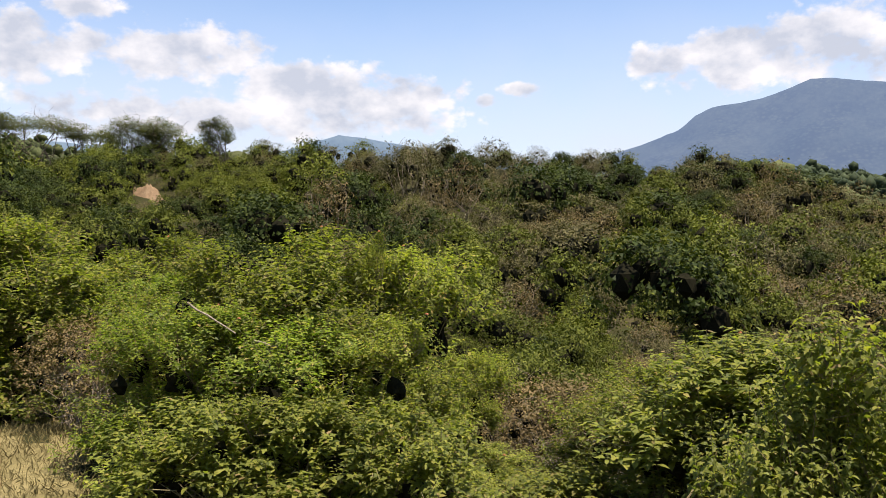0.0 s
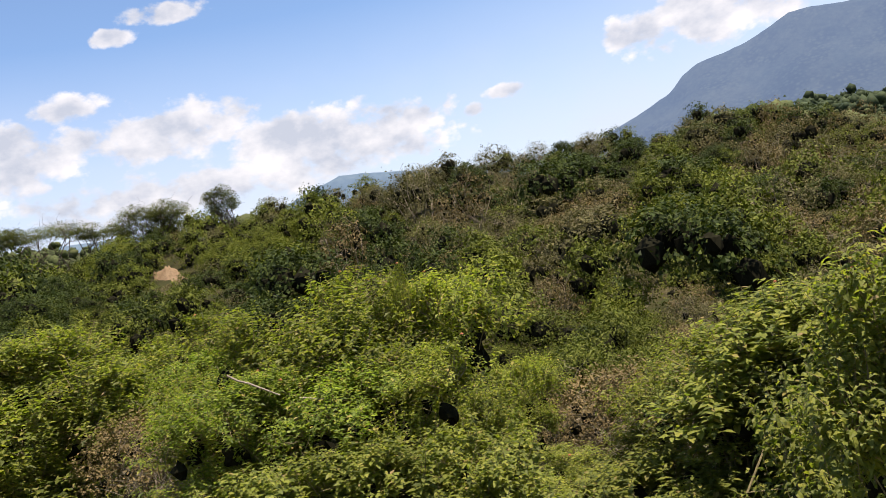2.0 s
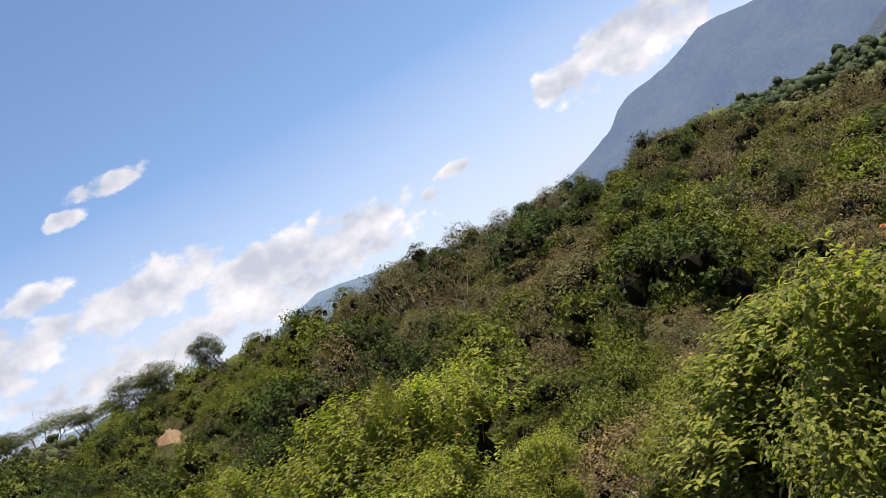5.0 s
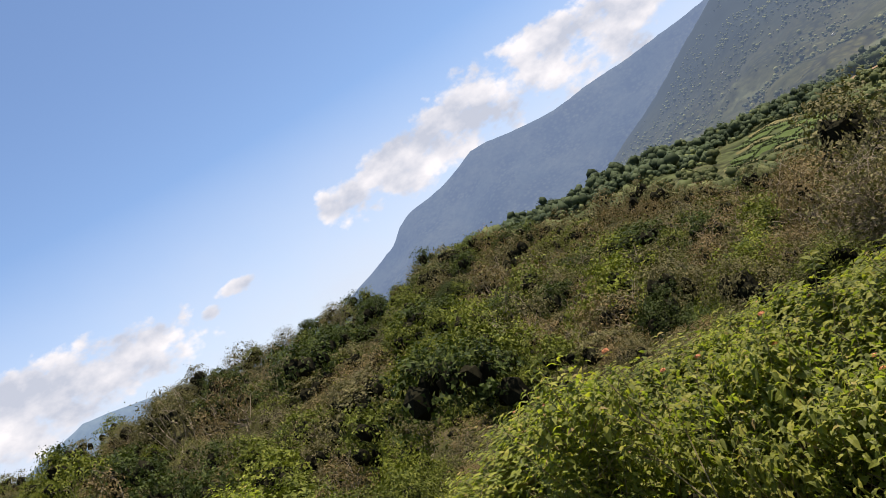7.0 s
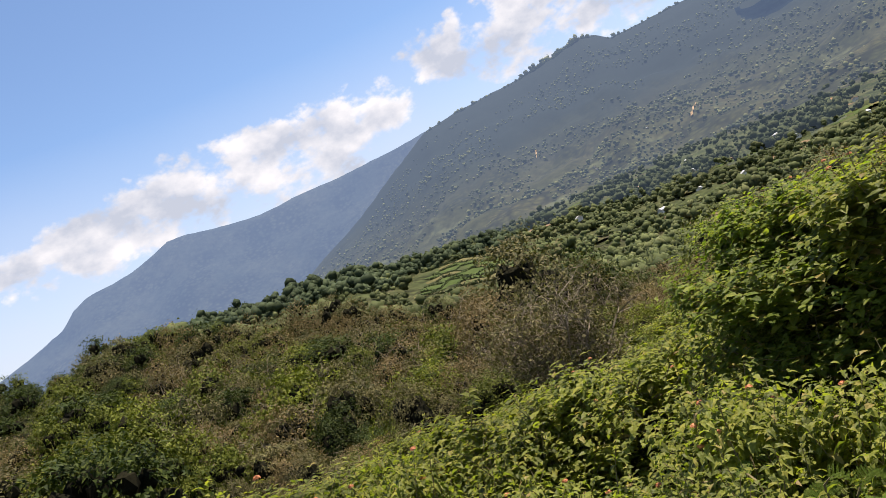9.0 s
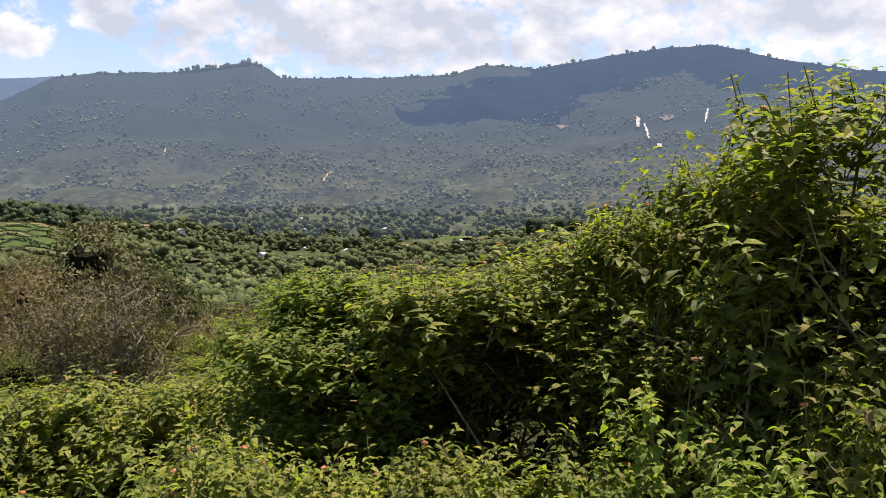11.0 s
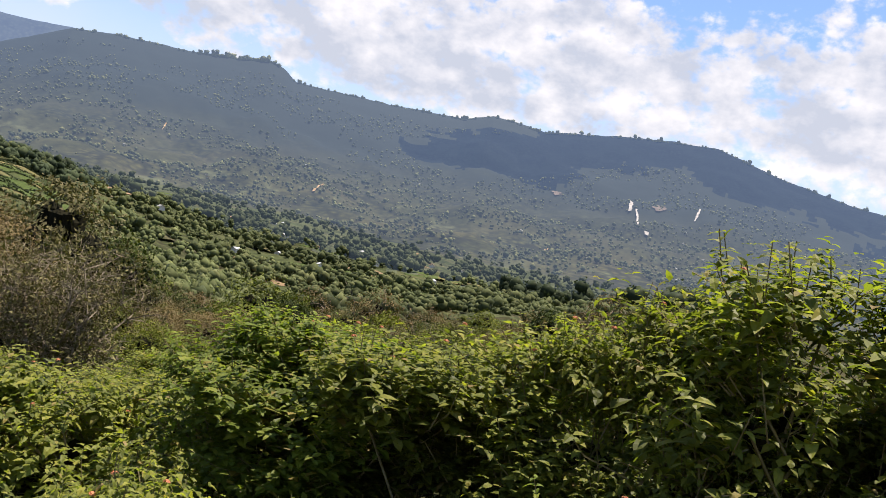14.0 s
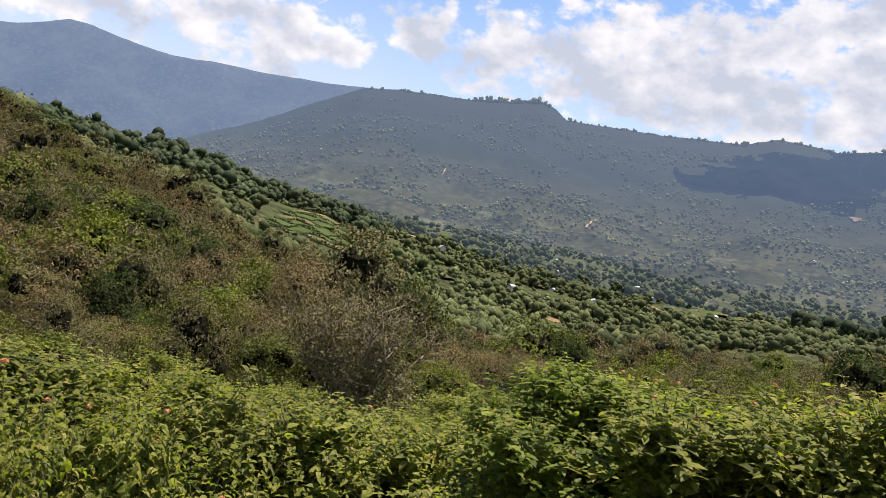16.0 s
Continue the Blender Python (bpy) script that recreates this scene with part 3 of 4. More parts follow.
def bush_meshes(name, seed, count, leaf, mat, stem_mat, radius=1.0, height=1.5, lobes=18, fine=True):
    """A thicket of arching stems with leafy shoots: meshes of its stems and of its leaves."""
    rng = np.random.default_rng(seed)
    c = dirs(lobes, rng) * np.array([radius * 0.66, radius * 0.66, 0])
    rim = np.linalg.norm(c[:, :2], axis=1) / radius
    c[:, 2] = height * (rng.uniform(0.15, 0.85, lobes) - 0.4 * rim * rng.random(lobes))
    c[:, 2] = np.clip(c[:, 2], 0.08 * height, None)
    c[0] = (0.1 * radius, 0, height * 0.8)
    sizes = rng.uniform(0.22, 0.42, lobes) * radius
    sprigs = max(20, count // 7)
    home = rng.integers(0, lobes, sprigs)
    qs = dirs(sprigs, rng)
    qs[:, 2] = np.where(qs[:, 2] < -0.3, -qs[:, 2], qs[:, 2])
    centre = c[home] + qs * (sizes[home] * rng.uniform(0.45, 1.1, sprigs))[:, None] * np.array([1, 1, 0.85])
    pick = rng.integers(0, sprigs, count)
    which, q = home[pick], qs[pick]
    base = centre[pick] + rng.normal(size=(count, 3)) * 0.06
    base[:, 2] = np.clip(base[:, 2], 0.04, None)
    out = q * 0.55 + np.array([0, 0, 0.85]) + rng.normal(size=(count, 3)) * 0.35
    length = rng.uniform(0.14, 0.3, count)
    length[base[:, 2] > np.percentile(base[:, 2], 98)] *= 0.6
    lv, tips = shoots(rng, base, out, length, 5, leaf, fine)
    V, F = joined(lv)
    k = height / np.percentile(V[:, 2], 99.8)
    st = []
    for i in range(26):
        a = rng.uniform(0, 2 * np.pi)
        foot = np.array([math.cos(a), math.sin(a), 0]) * radius * rng.uniform(0.02, 0.3)
        foot[2] = -0.25
        st.append(tube(bend(foot, c[i % lobes] + rng.normal(size=3) * 0.12 * radius, rng, 0.08, 5), 0.01, 0.004, 4))
    for i in [i for i in range(count) if i % 3 == 0 or length[i] > 0.3]:
        st.append(tube(np.array([c[which[i]] * 0.4 + base[i] * 0.6, base[i], tips[i]]), 0.0035, 0.0018, 3))
    W, G = joined(st)
    one = np.array([1, 1, k])
    # added near-black lumps stand in for shade between the leaves
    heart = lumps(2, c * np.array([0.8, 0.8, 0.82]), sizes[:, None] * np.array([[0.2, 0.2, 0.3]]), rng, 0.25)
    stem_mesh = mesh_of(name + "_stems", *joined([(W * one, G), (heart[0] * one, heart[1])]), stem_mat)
    second_material(stem_mesh, len(G), M_INNER_SHADE)
    return stem_mesh, mesh_of(name + "_foliage", V * one, F, mat), tips * one


def flower_mesh(seed):
    """A rounded head of small five-lobed florets."""
    rng = np.random.default_rng(seed)
    n = 26
    d = dirs(n, rng)
    d[:, 2] = np.abs(d[:, 2]) * 0.9
    d = unit(d)
    p = d * np.array([0.016, 0.016, 0.011])
    s = np.full(n, 0.011)
    a = leaves(p - np.cross(d, [0.3, 0.2, 0.9]) * 0.006, unit(np.cross(d, [0.3, 0.2, 0.9])), d, s, s, 0.2, 0.1)
    b = leaves(p - np.cross(d, [0.9, 0.1, 0.2]) * 0.006, unit(np.cross(d, [0.9, 0.1, 0.2])), d + 0.01, s, s, 0.2, 0.1)
    return mesh_of("flower_head", *joined([a, b]), M_PETAL)


CROWN_PARTS = {}


def mound(d, seed, rough=0.3):
    """How far an uneven thicket reaches in each direction."""
    return np.array([1 + rough * noise.noise(Vector(q) * 1.5 + Vector((seed * 3.7, 0, 0))) + rough * 0.8 * noise.noise(Vector(q) * 3.4 + Vector((0, seed * 2.3, 0))) for q in d])


def crown_mesh(name, seed, n, radius, height, leaf, mat, per=16, thin=False, core=0.4):
    """An uneven thicket: lobes covered with sprays of small leaves, hollows between them, and near-black lumps that
    paint the shade inside.
    """
    rng = np.random.default_rng(seed)
    lobes = 9
    c = dirs(lobes, rng)
    c[:, 2] = np.abs(c[:, 2])
    c = c * np.array([radius * 0.62, radius * 0.62, height * 0.42]) + np.array([0, 0, height * 0.22])
    c[0] = (0, 0, height * 0.55)
    rad = rng.uniform(0.3, 0.5, lobes) * radius
    nt = n // per
    home = rng.integers(0, lobes, nt)
    d = dirs(nt, rng)
    d[:, 2] = np.where(d[:, 2] < -0.6, -d[:, 2], d[:, 2])
    reach = mound(d, seed, 0.4) * rng.uniform(0.5 if thin else 0.75, 1.1, nt)
    tuft = c[home] + d * (reach * rad[home])[:, None] * np.array([1.1, 1.1, 0.95])
    inner = (((tuft[:, None] - c[None]) ** 2).sum(-1) < (0.62 * rad[None]) ** 2).any(1)
    tuft, d = tuft[~inner], d[~inner]
    nt = len(tuft)
    size = radius * rng.uniform(0.03, 0.085, nt)
    w = np.repeat(np.arange(nt), per)
    p = tuft[w] + rng.normal(size=(len(w), 3)) * np.array([0.8, 0.8, 0.5]) * size[w][:, None]
    keep = p[:, 2] > 0.02
    p, w = p[keep], w[keep]
    u = unit(d[w] * 0.8 + np.array([0, 0, 0.35]) + rng.normal(size=p.shape) * 0.4)
    along = unit(np.cross(u, rng.normal(size=p.shape)))
    ll = leaf * rng.uniform(0.6, 1.4, len(p))
    chips = leaves(p, along, u, ll, ll * 0.72, 0.3, 0.3, chip=True)
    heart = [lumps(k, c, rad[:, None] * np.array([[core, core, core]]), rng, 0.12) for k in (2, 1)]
    me = second_material(mesh_of(name, *joined([chips, heart[0]]), mat), len(chips[1]), M_INNER_SHADE)
    CROWN_PARTS[me] = (chips, *heart)
    return me, c


def branch_mesh(name, seed, radius, height, mat, boughs=8, twigs=7, fine=5, thick=0.05, centres=None, sides=4):
    """Forked boughs, branches and twigs that reach into the crown; with tips for leaves."""
    rng = np.random.default_rng(seed)
    st, tips = [], []
    for i in range(boughs):
        a = 2 * np.pi * (i + rng.uniform(-0.3, 0.3)) / boughs
        reach = radius * rng.uniform(0.35, 0.75)
        e = np.array([math.cos(a) * reach, math.sin(a) * reach, height * rng.uniform(0.5, 0.8)]) if centres is None else centres[i % len(centres)]
        b = bend(np.array([math.cos(a) * 0.05, math.sin(a) * 0.05, -0.3]), e, rng, 0.09, 6)
        st.append(tube(b, thick, thick * 0.35, sides))
        for j in range(twigs):
            s = b[rng.integers(2, 6)]
            e2 = s + (dirs(1, rng)[0] * np.array([1, 1, 0.5]) + np.array([0, 0, 0.55])) * radius * rng.uniform(0.25, 0.5)
            b2 = bend(s, e2, rng, 0.12, 4)
            st.append(tube(b2, thick * 0.35, thick * 0.12, 3))
            for k in range(fine):
                s2 = b2[rng.integers(1, 4)]
                e3 = s2 + (dirs(1, rng)[0] * np.array([1, 1, 0.6]) + np.array([0, 0, 0.3])) * radius * rng.uniform(0.12, 0.28)
                st.append(tube(bend(s2, e3, rng, 0.12, 3), thick * 0.14, thick * 0.05, 3))
                tips.append(e3)
    return mesh_of(name, *joined(st), mat), np.array(tips)


def twig_crown(name, seed, tips, per, spread, leaf, mat):
    """Sparse small leaves scattered round twig ends."""
    rng = np.random.default_rng(seed)
    p = np.repeat(tips, per, 0) + rng.normal(size=(len(tips) * per, 3)) * spread
    ll = leaf * rng.uniform(0.6, 1.4, len(p))
    return mesh_of(name, *leaves(p, dirs(len(p), rng), unit(dirs(len(p), rng) + np.array([0, 0, 1])), ll, ll * 0.7, 0.2, 0.2, chip=True), mat)


def at(az, r, sx=1.0, sz=1.0, turn=0.0, lift=0.0):
    p = spot(az, r, lift)
    return Matrix.Translation(p) @ Matrix.Rotation(radians(turn), 4, "Z") @ Matrix.Diagonal((sx, sx, sz, 1))


# ---- lantana bushes round the camera ----
LANTANA = []
for i, (mat, cnt) in enumerate(((M_LANTANA, 640), (M_LANTANA, 600), (M_LANTANA_DARK, 660), (M_LANTANA, 580))):
    lobes = (16, 13, 17, 12)[i]
    LANTANA.append({"low": bush_meshes("bush", 11 + i, cnt + 250, 0.068, mat, M_STEM, 0.75, 1.0, lobes), "tall": bush_meshes("bush", 31 + i, cnt + 1050, 0.06, mat, M_STEM, 0.62, 1.95, lobes + 9),
                    "off": bush_meshes("bush", 51 + i, cnt + 1700, 0.058, mat, M_STEM, 1.1, 2.0, lobes + 5, False)})
FLOWERS = [flower_mesh(5), flower_mesh(6)]

# azimuth, distance, elevation of the top, half width in metres, kind, flowers
NEAR_BUSHES = (
    (-30, 9.3, 0.2, 1.5, 1, 0), (-25, 10.6, -2.0, 1.3, 0, 0), (-36, 9.0, 0.5, 1.6, 0, 0),
    (-15, 7.0, -1.2, 1.05, 0, 1), (-9, 6.9, -0.6, 1.15, 3, 2), (-4, 7.3, -1.8, 0.95, 1, 1), (-18.5, 6.2, -5.5, 0.75, 2, 1),
    (-12, 5.9, -6.0, 0.9, 2, 2), (-17, 5.0, -11.5, 0.6, 0, 0), (-10, 4.9, -12.0, 0.65, 3, 0), (-3, 5.0, -12.5, 0.6, 1, 0), (-5, 6.0, -6.5, 0.8, 0, 1), (-20, 9.5, -3.4, 1.0, 2, 0), (-5.3, 7.0, -0.8, 0.26, 0, 0),
    (1.0, 7.6, -9.0, 0.6, 1, 0), (3, 5.8, -15.5, 0.6, 3, 1), (9, 5.2, -16.5, 0.7, 0, 0),
    (14, 6.0, -9.3, 0.8, 3, 0), (19.5, 5.6, -7.6, 0.85, 1, 1), (25.5, 5.6, -8.2, 0.85, 0, 0),
    (26.3, 2.95, -5.8, 0.38, 1, 2), (30.5, 3.1, -10.0, 0.42, 0, 2), (23, 3.6, -13.0, 0.5, 1, 2), (35.5, 3.4, -8.5, 0.5, 3, 3),
    (33, 5.8, -9.0, 0.9, 0, 0), (39.5, 5.4, -8.5, 0.85, 1, 2), (46, 5.2, -8.6, 0.85, 3, 2), (52, 5.0, -9.0, 0.75, 0, 2), (42, 3.3, -13, 0.55, 0, 5), (49, 3.1, -15, 0.5, 1, 4),
    (62.3, 4.5, -3.0, 0.48, 2, 1), (66.5, 4.4, -3.2, 0.72, 2, 3), (73, 4.3, -2.6, 0.75, 0, 3), (79, 4.1, -0.2, 0.7, 1, 3),
    (82.5, 3.9, 0.9, 0.45, 3, 2), (88, 3.8, 4.2, 0.5, 1, 4), (94, 3.7, 7.4, 0.75, 0, 4), (102, 3.8, 7.4, 0.75, 1, 3), (110, 3.9, 7.0, 0.8, 0, 0), (118, 4.0, 5.0, 0.8, 2, 0),
    (57, 3.0, -12, 0.5, 1, 4), (63, 3.0, -12.5, 0.5, 0, 4), (70, 3.0, -13, 0.5, 3, 3), (77, 2.9, -13, 0.5, 1, 2), (83, 2.9, -12, 0.5, 2, 2), (55, 2.5, -16, 0.45, 3, 2), (90, 2.9, -9, 0.55, 2, 2), (99, 2.9, -8, 0.55, 0, 2), (107, 2.9, -7, 0.55, 1, 2), (114, 3.0, -7, 0.55, 3, 0),
    (86, 5.9, -3, 0.9, 2, 0), (94, 5.9, -2, 0.9, 2, 0), (102, 5.9, -2, 0.9, 2, 0), (110, 5.9, -2, 0.9, 2, 0), (37, 8.6, -9.6, 1.2, 0, 0), (44, 8.2, -9.6, 1.1, 1, 0), (30, 8.8, -10.5, 1.1, 3, 0), (55, 8.0, -8.4, 1.1, 0, 0), (63, 8.0, -6.0, 1.2, 1, 0), (71, 8.5, -5.2, 1.2, 0, 0), (79, 8.0, -4.0, 1.2, 3, 0),
)


def build_near_bushes():
    rng = random.Random(4)
    for az, r, top, half, kind, blooms in NEAR_BUSHES:
        g = float(land(az, r))
        h = max(EYE + r * math.tan(radians(top)) - g, 0.35)
        form = "off" if r > 5.7 else "tall" if h > 1.4 else "low"
        stems, foliage, tips = LANTANA[kind][form]
        wide, high = {"off": (1.1, 2.0), "tall": (0.62, 1.95), "low": (0.75, 1.0)}[form]
        sx, sz = half / wide, h / high
        turn = rng.uniform(0, 360)
        bush = thing("lantana_bush", "leafy green lantana bush" + (" with small orange flower heads" if blooms else " growing among other scrub"), "bush", "lantana bushes", at(az, r, sx, sz, turn))
        part("stem", stems, bush)
        part("foliage", foliage, bush)
        order = sorted(range(0, len(tips), 3), key=lambda i: -tips[i][2] * 0.6 - 0.9 * rng.random())
        for i in order[:blooms]:
            f = part("flower_head", FLOWERS[i % 2], bush, "orange and pink flower head")
            f.matrix_basis = Matrix.Translation(Vector(tips[i])) @ Matrix.Diagonal((1 / sx, 1 / sx, 1 / sz, 1)) @ Matrix.Rotation(rng.uniform(0, 6), 4, "Z") @ Matrix.Scale(0.72, 4)


build_near_bushes()


# ---- the leafless bush ----
def build_dead_bush():
    tw, tips = branch_mesh("bare_branches", 21, 1.15, 2.1, M_DEAD, 13, 14, 12, 0.024)
    ob = thing("dead_bush", "bare grey leafless bush with a few dry leaves", "bush", m=at(46.8, 14, 1.2, 1.3))
    part("branch", tw, ob)
    part("foliage", twig_crown("dry_leaves", 3, tips, 5, 0.07, 0.045, M_OLIVE), ob, "few dry yellow leaves")


build_dead_bush()


def build_bleached_bush(az, r, s, seed):
    tw, _ = branch_mesh("bleached_branches", seed, 0.7, 0.85, M_TWIG, 6, 6, 5, 0.013)
    ob = thing("dead_bush", "bleached dead branches of a fallen leafless bush", "bush", "bleached bushes", at(az, r, s, s * 0.9))
    part("branch", tw, ob)


build_bleached_bush(11.2, 6.7, 1.1, 71)
build_bleached_bush(19.5, 21, 2.4, 72)
build_bleached_bush(-21.6, 7.4, 0.9, 73)


# ---- scrub on the hillside ----
def shrub_kinds(radius, height, n, leaf, seed):
    """One mesh pair (trunk, crown) of every kind of shrub, at a given size and fineness of leaf."""
    kinds = []
    for i, (mat, k, tall) in enumerate(((M_GREEN, 1.0, 1.0), (M_BRIGHT, 0.95, 0.8), (M_DARK, 1.05, 1.1), (M_OLIVE, 0.85, 1.1), (M_GREEN, 0.92, 0.85), (M_BRIGHT, 1.0, 0.9))):
        crown, c = crown_mesh("shrub_crown", seed + i, n, radius, height * tall, leaf * k, mat)
        trunk, _ = branch_mesh("shrub_trunk", seed + 20 + i, radius * 0.75, height * 0.85, M_BARK, 5, 2, 1, 0.022 * radius, c, 3)
        kinds.append((trunk, crown))
    for i, mat in enumerate((M_OLIVE, M_BROWN)):
        crown, c = crown_mesh("shrub_crown", seed + 50 + i, int(n * 0.8), radius, height * 1.1, leaf * 0.8, mat, 12, True, 0.12)
        trunk, tips = branch_mesh("shrub_trunk", seed + 40 + i, radius, height, M_DEAD, 11, 6, 4, 0.014 * radius, c, 3)
        kinds.append((trunk, crown))
    return kinds


KINDS_NEAR = shrub_kinds(1.6, 2.4, 11000, 0.06, 40)
KINDS = shrub_kinds(1.6, 2.4, 8000, 0.074, 140)
KINDS_BIG = shrub_kinds(3.2, 4.8, 24000, 0.088, 240)
NAMES = ("rounded green shrub on the hillside", "bright green leafy shrub on the hillside", "dark green dense shrub on the hillside", "olive grey shrub on the dry hillside",
         "green spreading shrub on the hillside", "light green shrub on the hillside", "grey thorny shrub with thin foliage", "brown half-dry thorny shrub")


def pick_kind(az, r, rng):
    """Greener on the wet slope and in the gully, grey and brown on the crest and the dry shoulder."""
    dry = np.interp(az, [-30, -12, -6, 4, 9, 14, 22, 34, 60], [0.1, 0.2, 0.6, 0.65, 0.5, 0.2, 0.5, 0.75, 0.5]) + (0.2 if r > 85 else 0)
    if rng.random() < dry:
        return rng.choice((3, 6, 7, 3, 6, 4, 2)) if az < 20 else rng.choice((3, 7, 7, 6, 7, 4))
    return rng.choice((0, 1, 4, 5, 2, 2, 0))


def build_scrub():
    rng = random.Random(8)
    placed, grown, things = [], [], 0
    far = {}
    tries = 0
    heroes = [(8.4, 56, 2.3, 7), (3.6, 60, 1.9, 6), (5.5, 58, 1.5, 3), (9.4, 80, 1.9, 2), (7.0, 77, 1.5, 0), (-2.5, 84, 2.2, 3), (-5.2, 92, 2.4, 3), (-1.2, 96, 2.2, 3), (3.2, 100, 2.2, 6), (-7.5, 68, 1.9, 6), (-9.8, 64, 1.4, 2),
              (0.3, 56, 1.7, 6), (-3.4, 52, 1.6, 7), (-1.8, 66, 1.6, 6), (12.5, 96, 2.0, 2), (10.4, 100, 2.2, 6), (6.3, 103, 2.2, 6), (8.4, 105, 2.0, 2), (14.5, 60, 1.6, 1), (17, 66, 1.7, 1), (13.2, 70, 1.5, 4), (20, 60, 1.6, 2), (17.5, 82, 1.6, 2), (21.5, 80, 1.7, 6),
              (24, 58, 1.7, 6), (26, 75, 1.5, 2), (-26.6, 66, 1.8, 2), (-27.5, 50, 1.9, 2), (-16, 74, 1.6, 1), (-13, 78, 1.7, 1), (-10.5, 84, 1.6, 5), (-22.5, 84, 2.0, 1), (28, 52, 1.8, 7), (34, 60, 1.7, 6), (31, 44, 1.5, 2), (37, 50, 1.5, 0), (41.5, 40, 1.5, 7)]
    for az, r, size, k in heroes:
        size *= 0.64 if r > 88 else 0.72 if az > 26 else 1.0
        p = spot(az, r)
        placed.append((p.x, p.y, size * 0.8))
        s = thing("shrub", NAMES[k], "shrub", "shrubs on the hillside", Matrix.Translation(p) @ Matrix.Rotation(az, 4, "Z") @ Matrix.Diagonal((size * 1.15, size * 1.15, size * 1.08, 1)) @ Matrix.Scale(0.5, 4))
        part("trunk", KINDS_BIG[k][0], s)
        part("crown", KINDS_BIG[k][1], s)
    while tries < 5600:
        tries += 1
        az = rng.uniform(-36, 92)
        r = 17 * (170 / 17) ** (rng.random() ** 0.75)
        if (r < 24 and rng.random() < 0.4) or (az < 14 and r > 118) or (az > 64 and r > 120):
            continue
        if az > 52 and r > 50 and rng.random() < 0.6:
            continue
        size = rng.uniform(0.65, 1.15) if r < 32 else rng.uniform(0.95, 1.6) * (1.55 if rng.random() < 0.3 else 1.0)
        if az < 16 and r > 84:
            size *= 0.95 if az < -11 else 0.68
        if -27 < az < -15.5 and 26 < r < 66:
            size *= 0.55
        if az > 44:
            size *= np.interp(az, [44, 52], [1.0, 0.6])
        p = spot(az, r)
        if (69 < az < 87 and r > 118) or (42 < az < 52 and r < 24):
            continue
        if (abs(az + 19.2) < 1.4 and 66 < r < 86) or (abs(az + 23.6) < 1.4 and 50 < r < 61):
            continue
        taken = np.array(placed)
        if (((taken[:, 0] - p.x) ** 2 + (taken[:, 1] - p.y) ** 2) < (0.8 * (size + taken[:, 2])) ** 2).any():
            continue
        placed.append((p.x, p.y, size))
        k = pick_kind(az, r, rng)
        m = Matrix.Translation(p) @ Matrix.Rotation(rng.uniform(0, 6.28), 4, "Z") @ Matrix.Diagonal((size, size, size * rng.uniform(0.85, 1.4), 1))
        grown.append((r, az, k, m))
    grown.sort(key=lambda g: g[0])
    for r, az, k, m in grown:
        if things < 200 and az < 62:
            things += 1
            s = thing("shrub", NAMES[k], "shrub", "shrubs on the hillside", m)
            form = KINDS_NEAR if r < 30 else KINDS
            part("trunk", form[k][0], s)
            part("crown", form[k][1], s)
        else:
            far.setdefault(k, []).append((m, r))
    bare = branch_mesh("far_shrub_trunk", 85, 1.4, 2.3, M_DEAD, 7, 3, 1, 0.03, None, 3)[0]
    BARE = np.array([tuple(v.co) for v in bare.vertices]), np.array([tuple(f.vertices) for f in bare.polygons])
    for k, ms in far.items():
        tops, hearts, twigs = [], [], []
        (V, F), full, plain = CROWN_PARTS[KINDS[k][1]]
        for m, r in ms:
            a = np.array(m)
            turn, move = a[:3, :3].T, a[:3, 3]
            if k > 5 and r < 90:
                twigs.append((BARE[0] @ turn + move, BARE[1]))
            # fewer, larger leaves farther off
            keep = max(1, int(round(r / 22)))
            q = V.reshape(-1, 3, 3)[::keep]
            mid = q.mean(1, keepdims=True)
            tops.append((((q - mid) * keep ** 0.27 + mid).reshape(-1, 3) @ turn + move, F[:len(q)]))
            # coarser lumps of the painted inner shade
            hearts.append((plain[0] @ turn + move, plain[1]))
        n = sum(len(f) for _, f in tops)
        me = second_material(mesh_of("scrub", *joined(tops + hearts), KINDS[k][1].materials[0]), n, M_INNER_SHADE)
        tagged(new("scrub", me), "dense mixed scrub covering the hillside", "scrub", kind="stuff")
        if twigs:
            tagged(new("scrub_twigs", mesh_of("scrub_twigs", *joined(twigs), M_DEAD)), "bare grey twigs standing out of the dry scrub", "scrub", kind="stuff")


build_scrub()


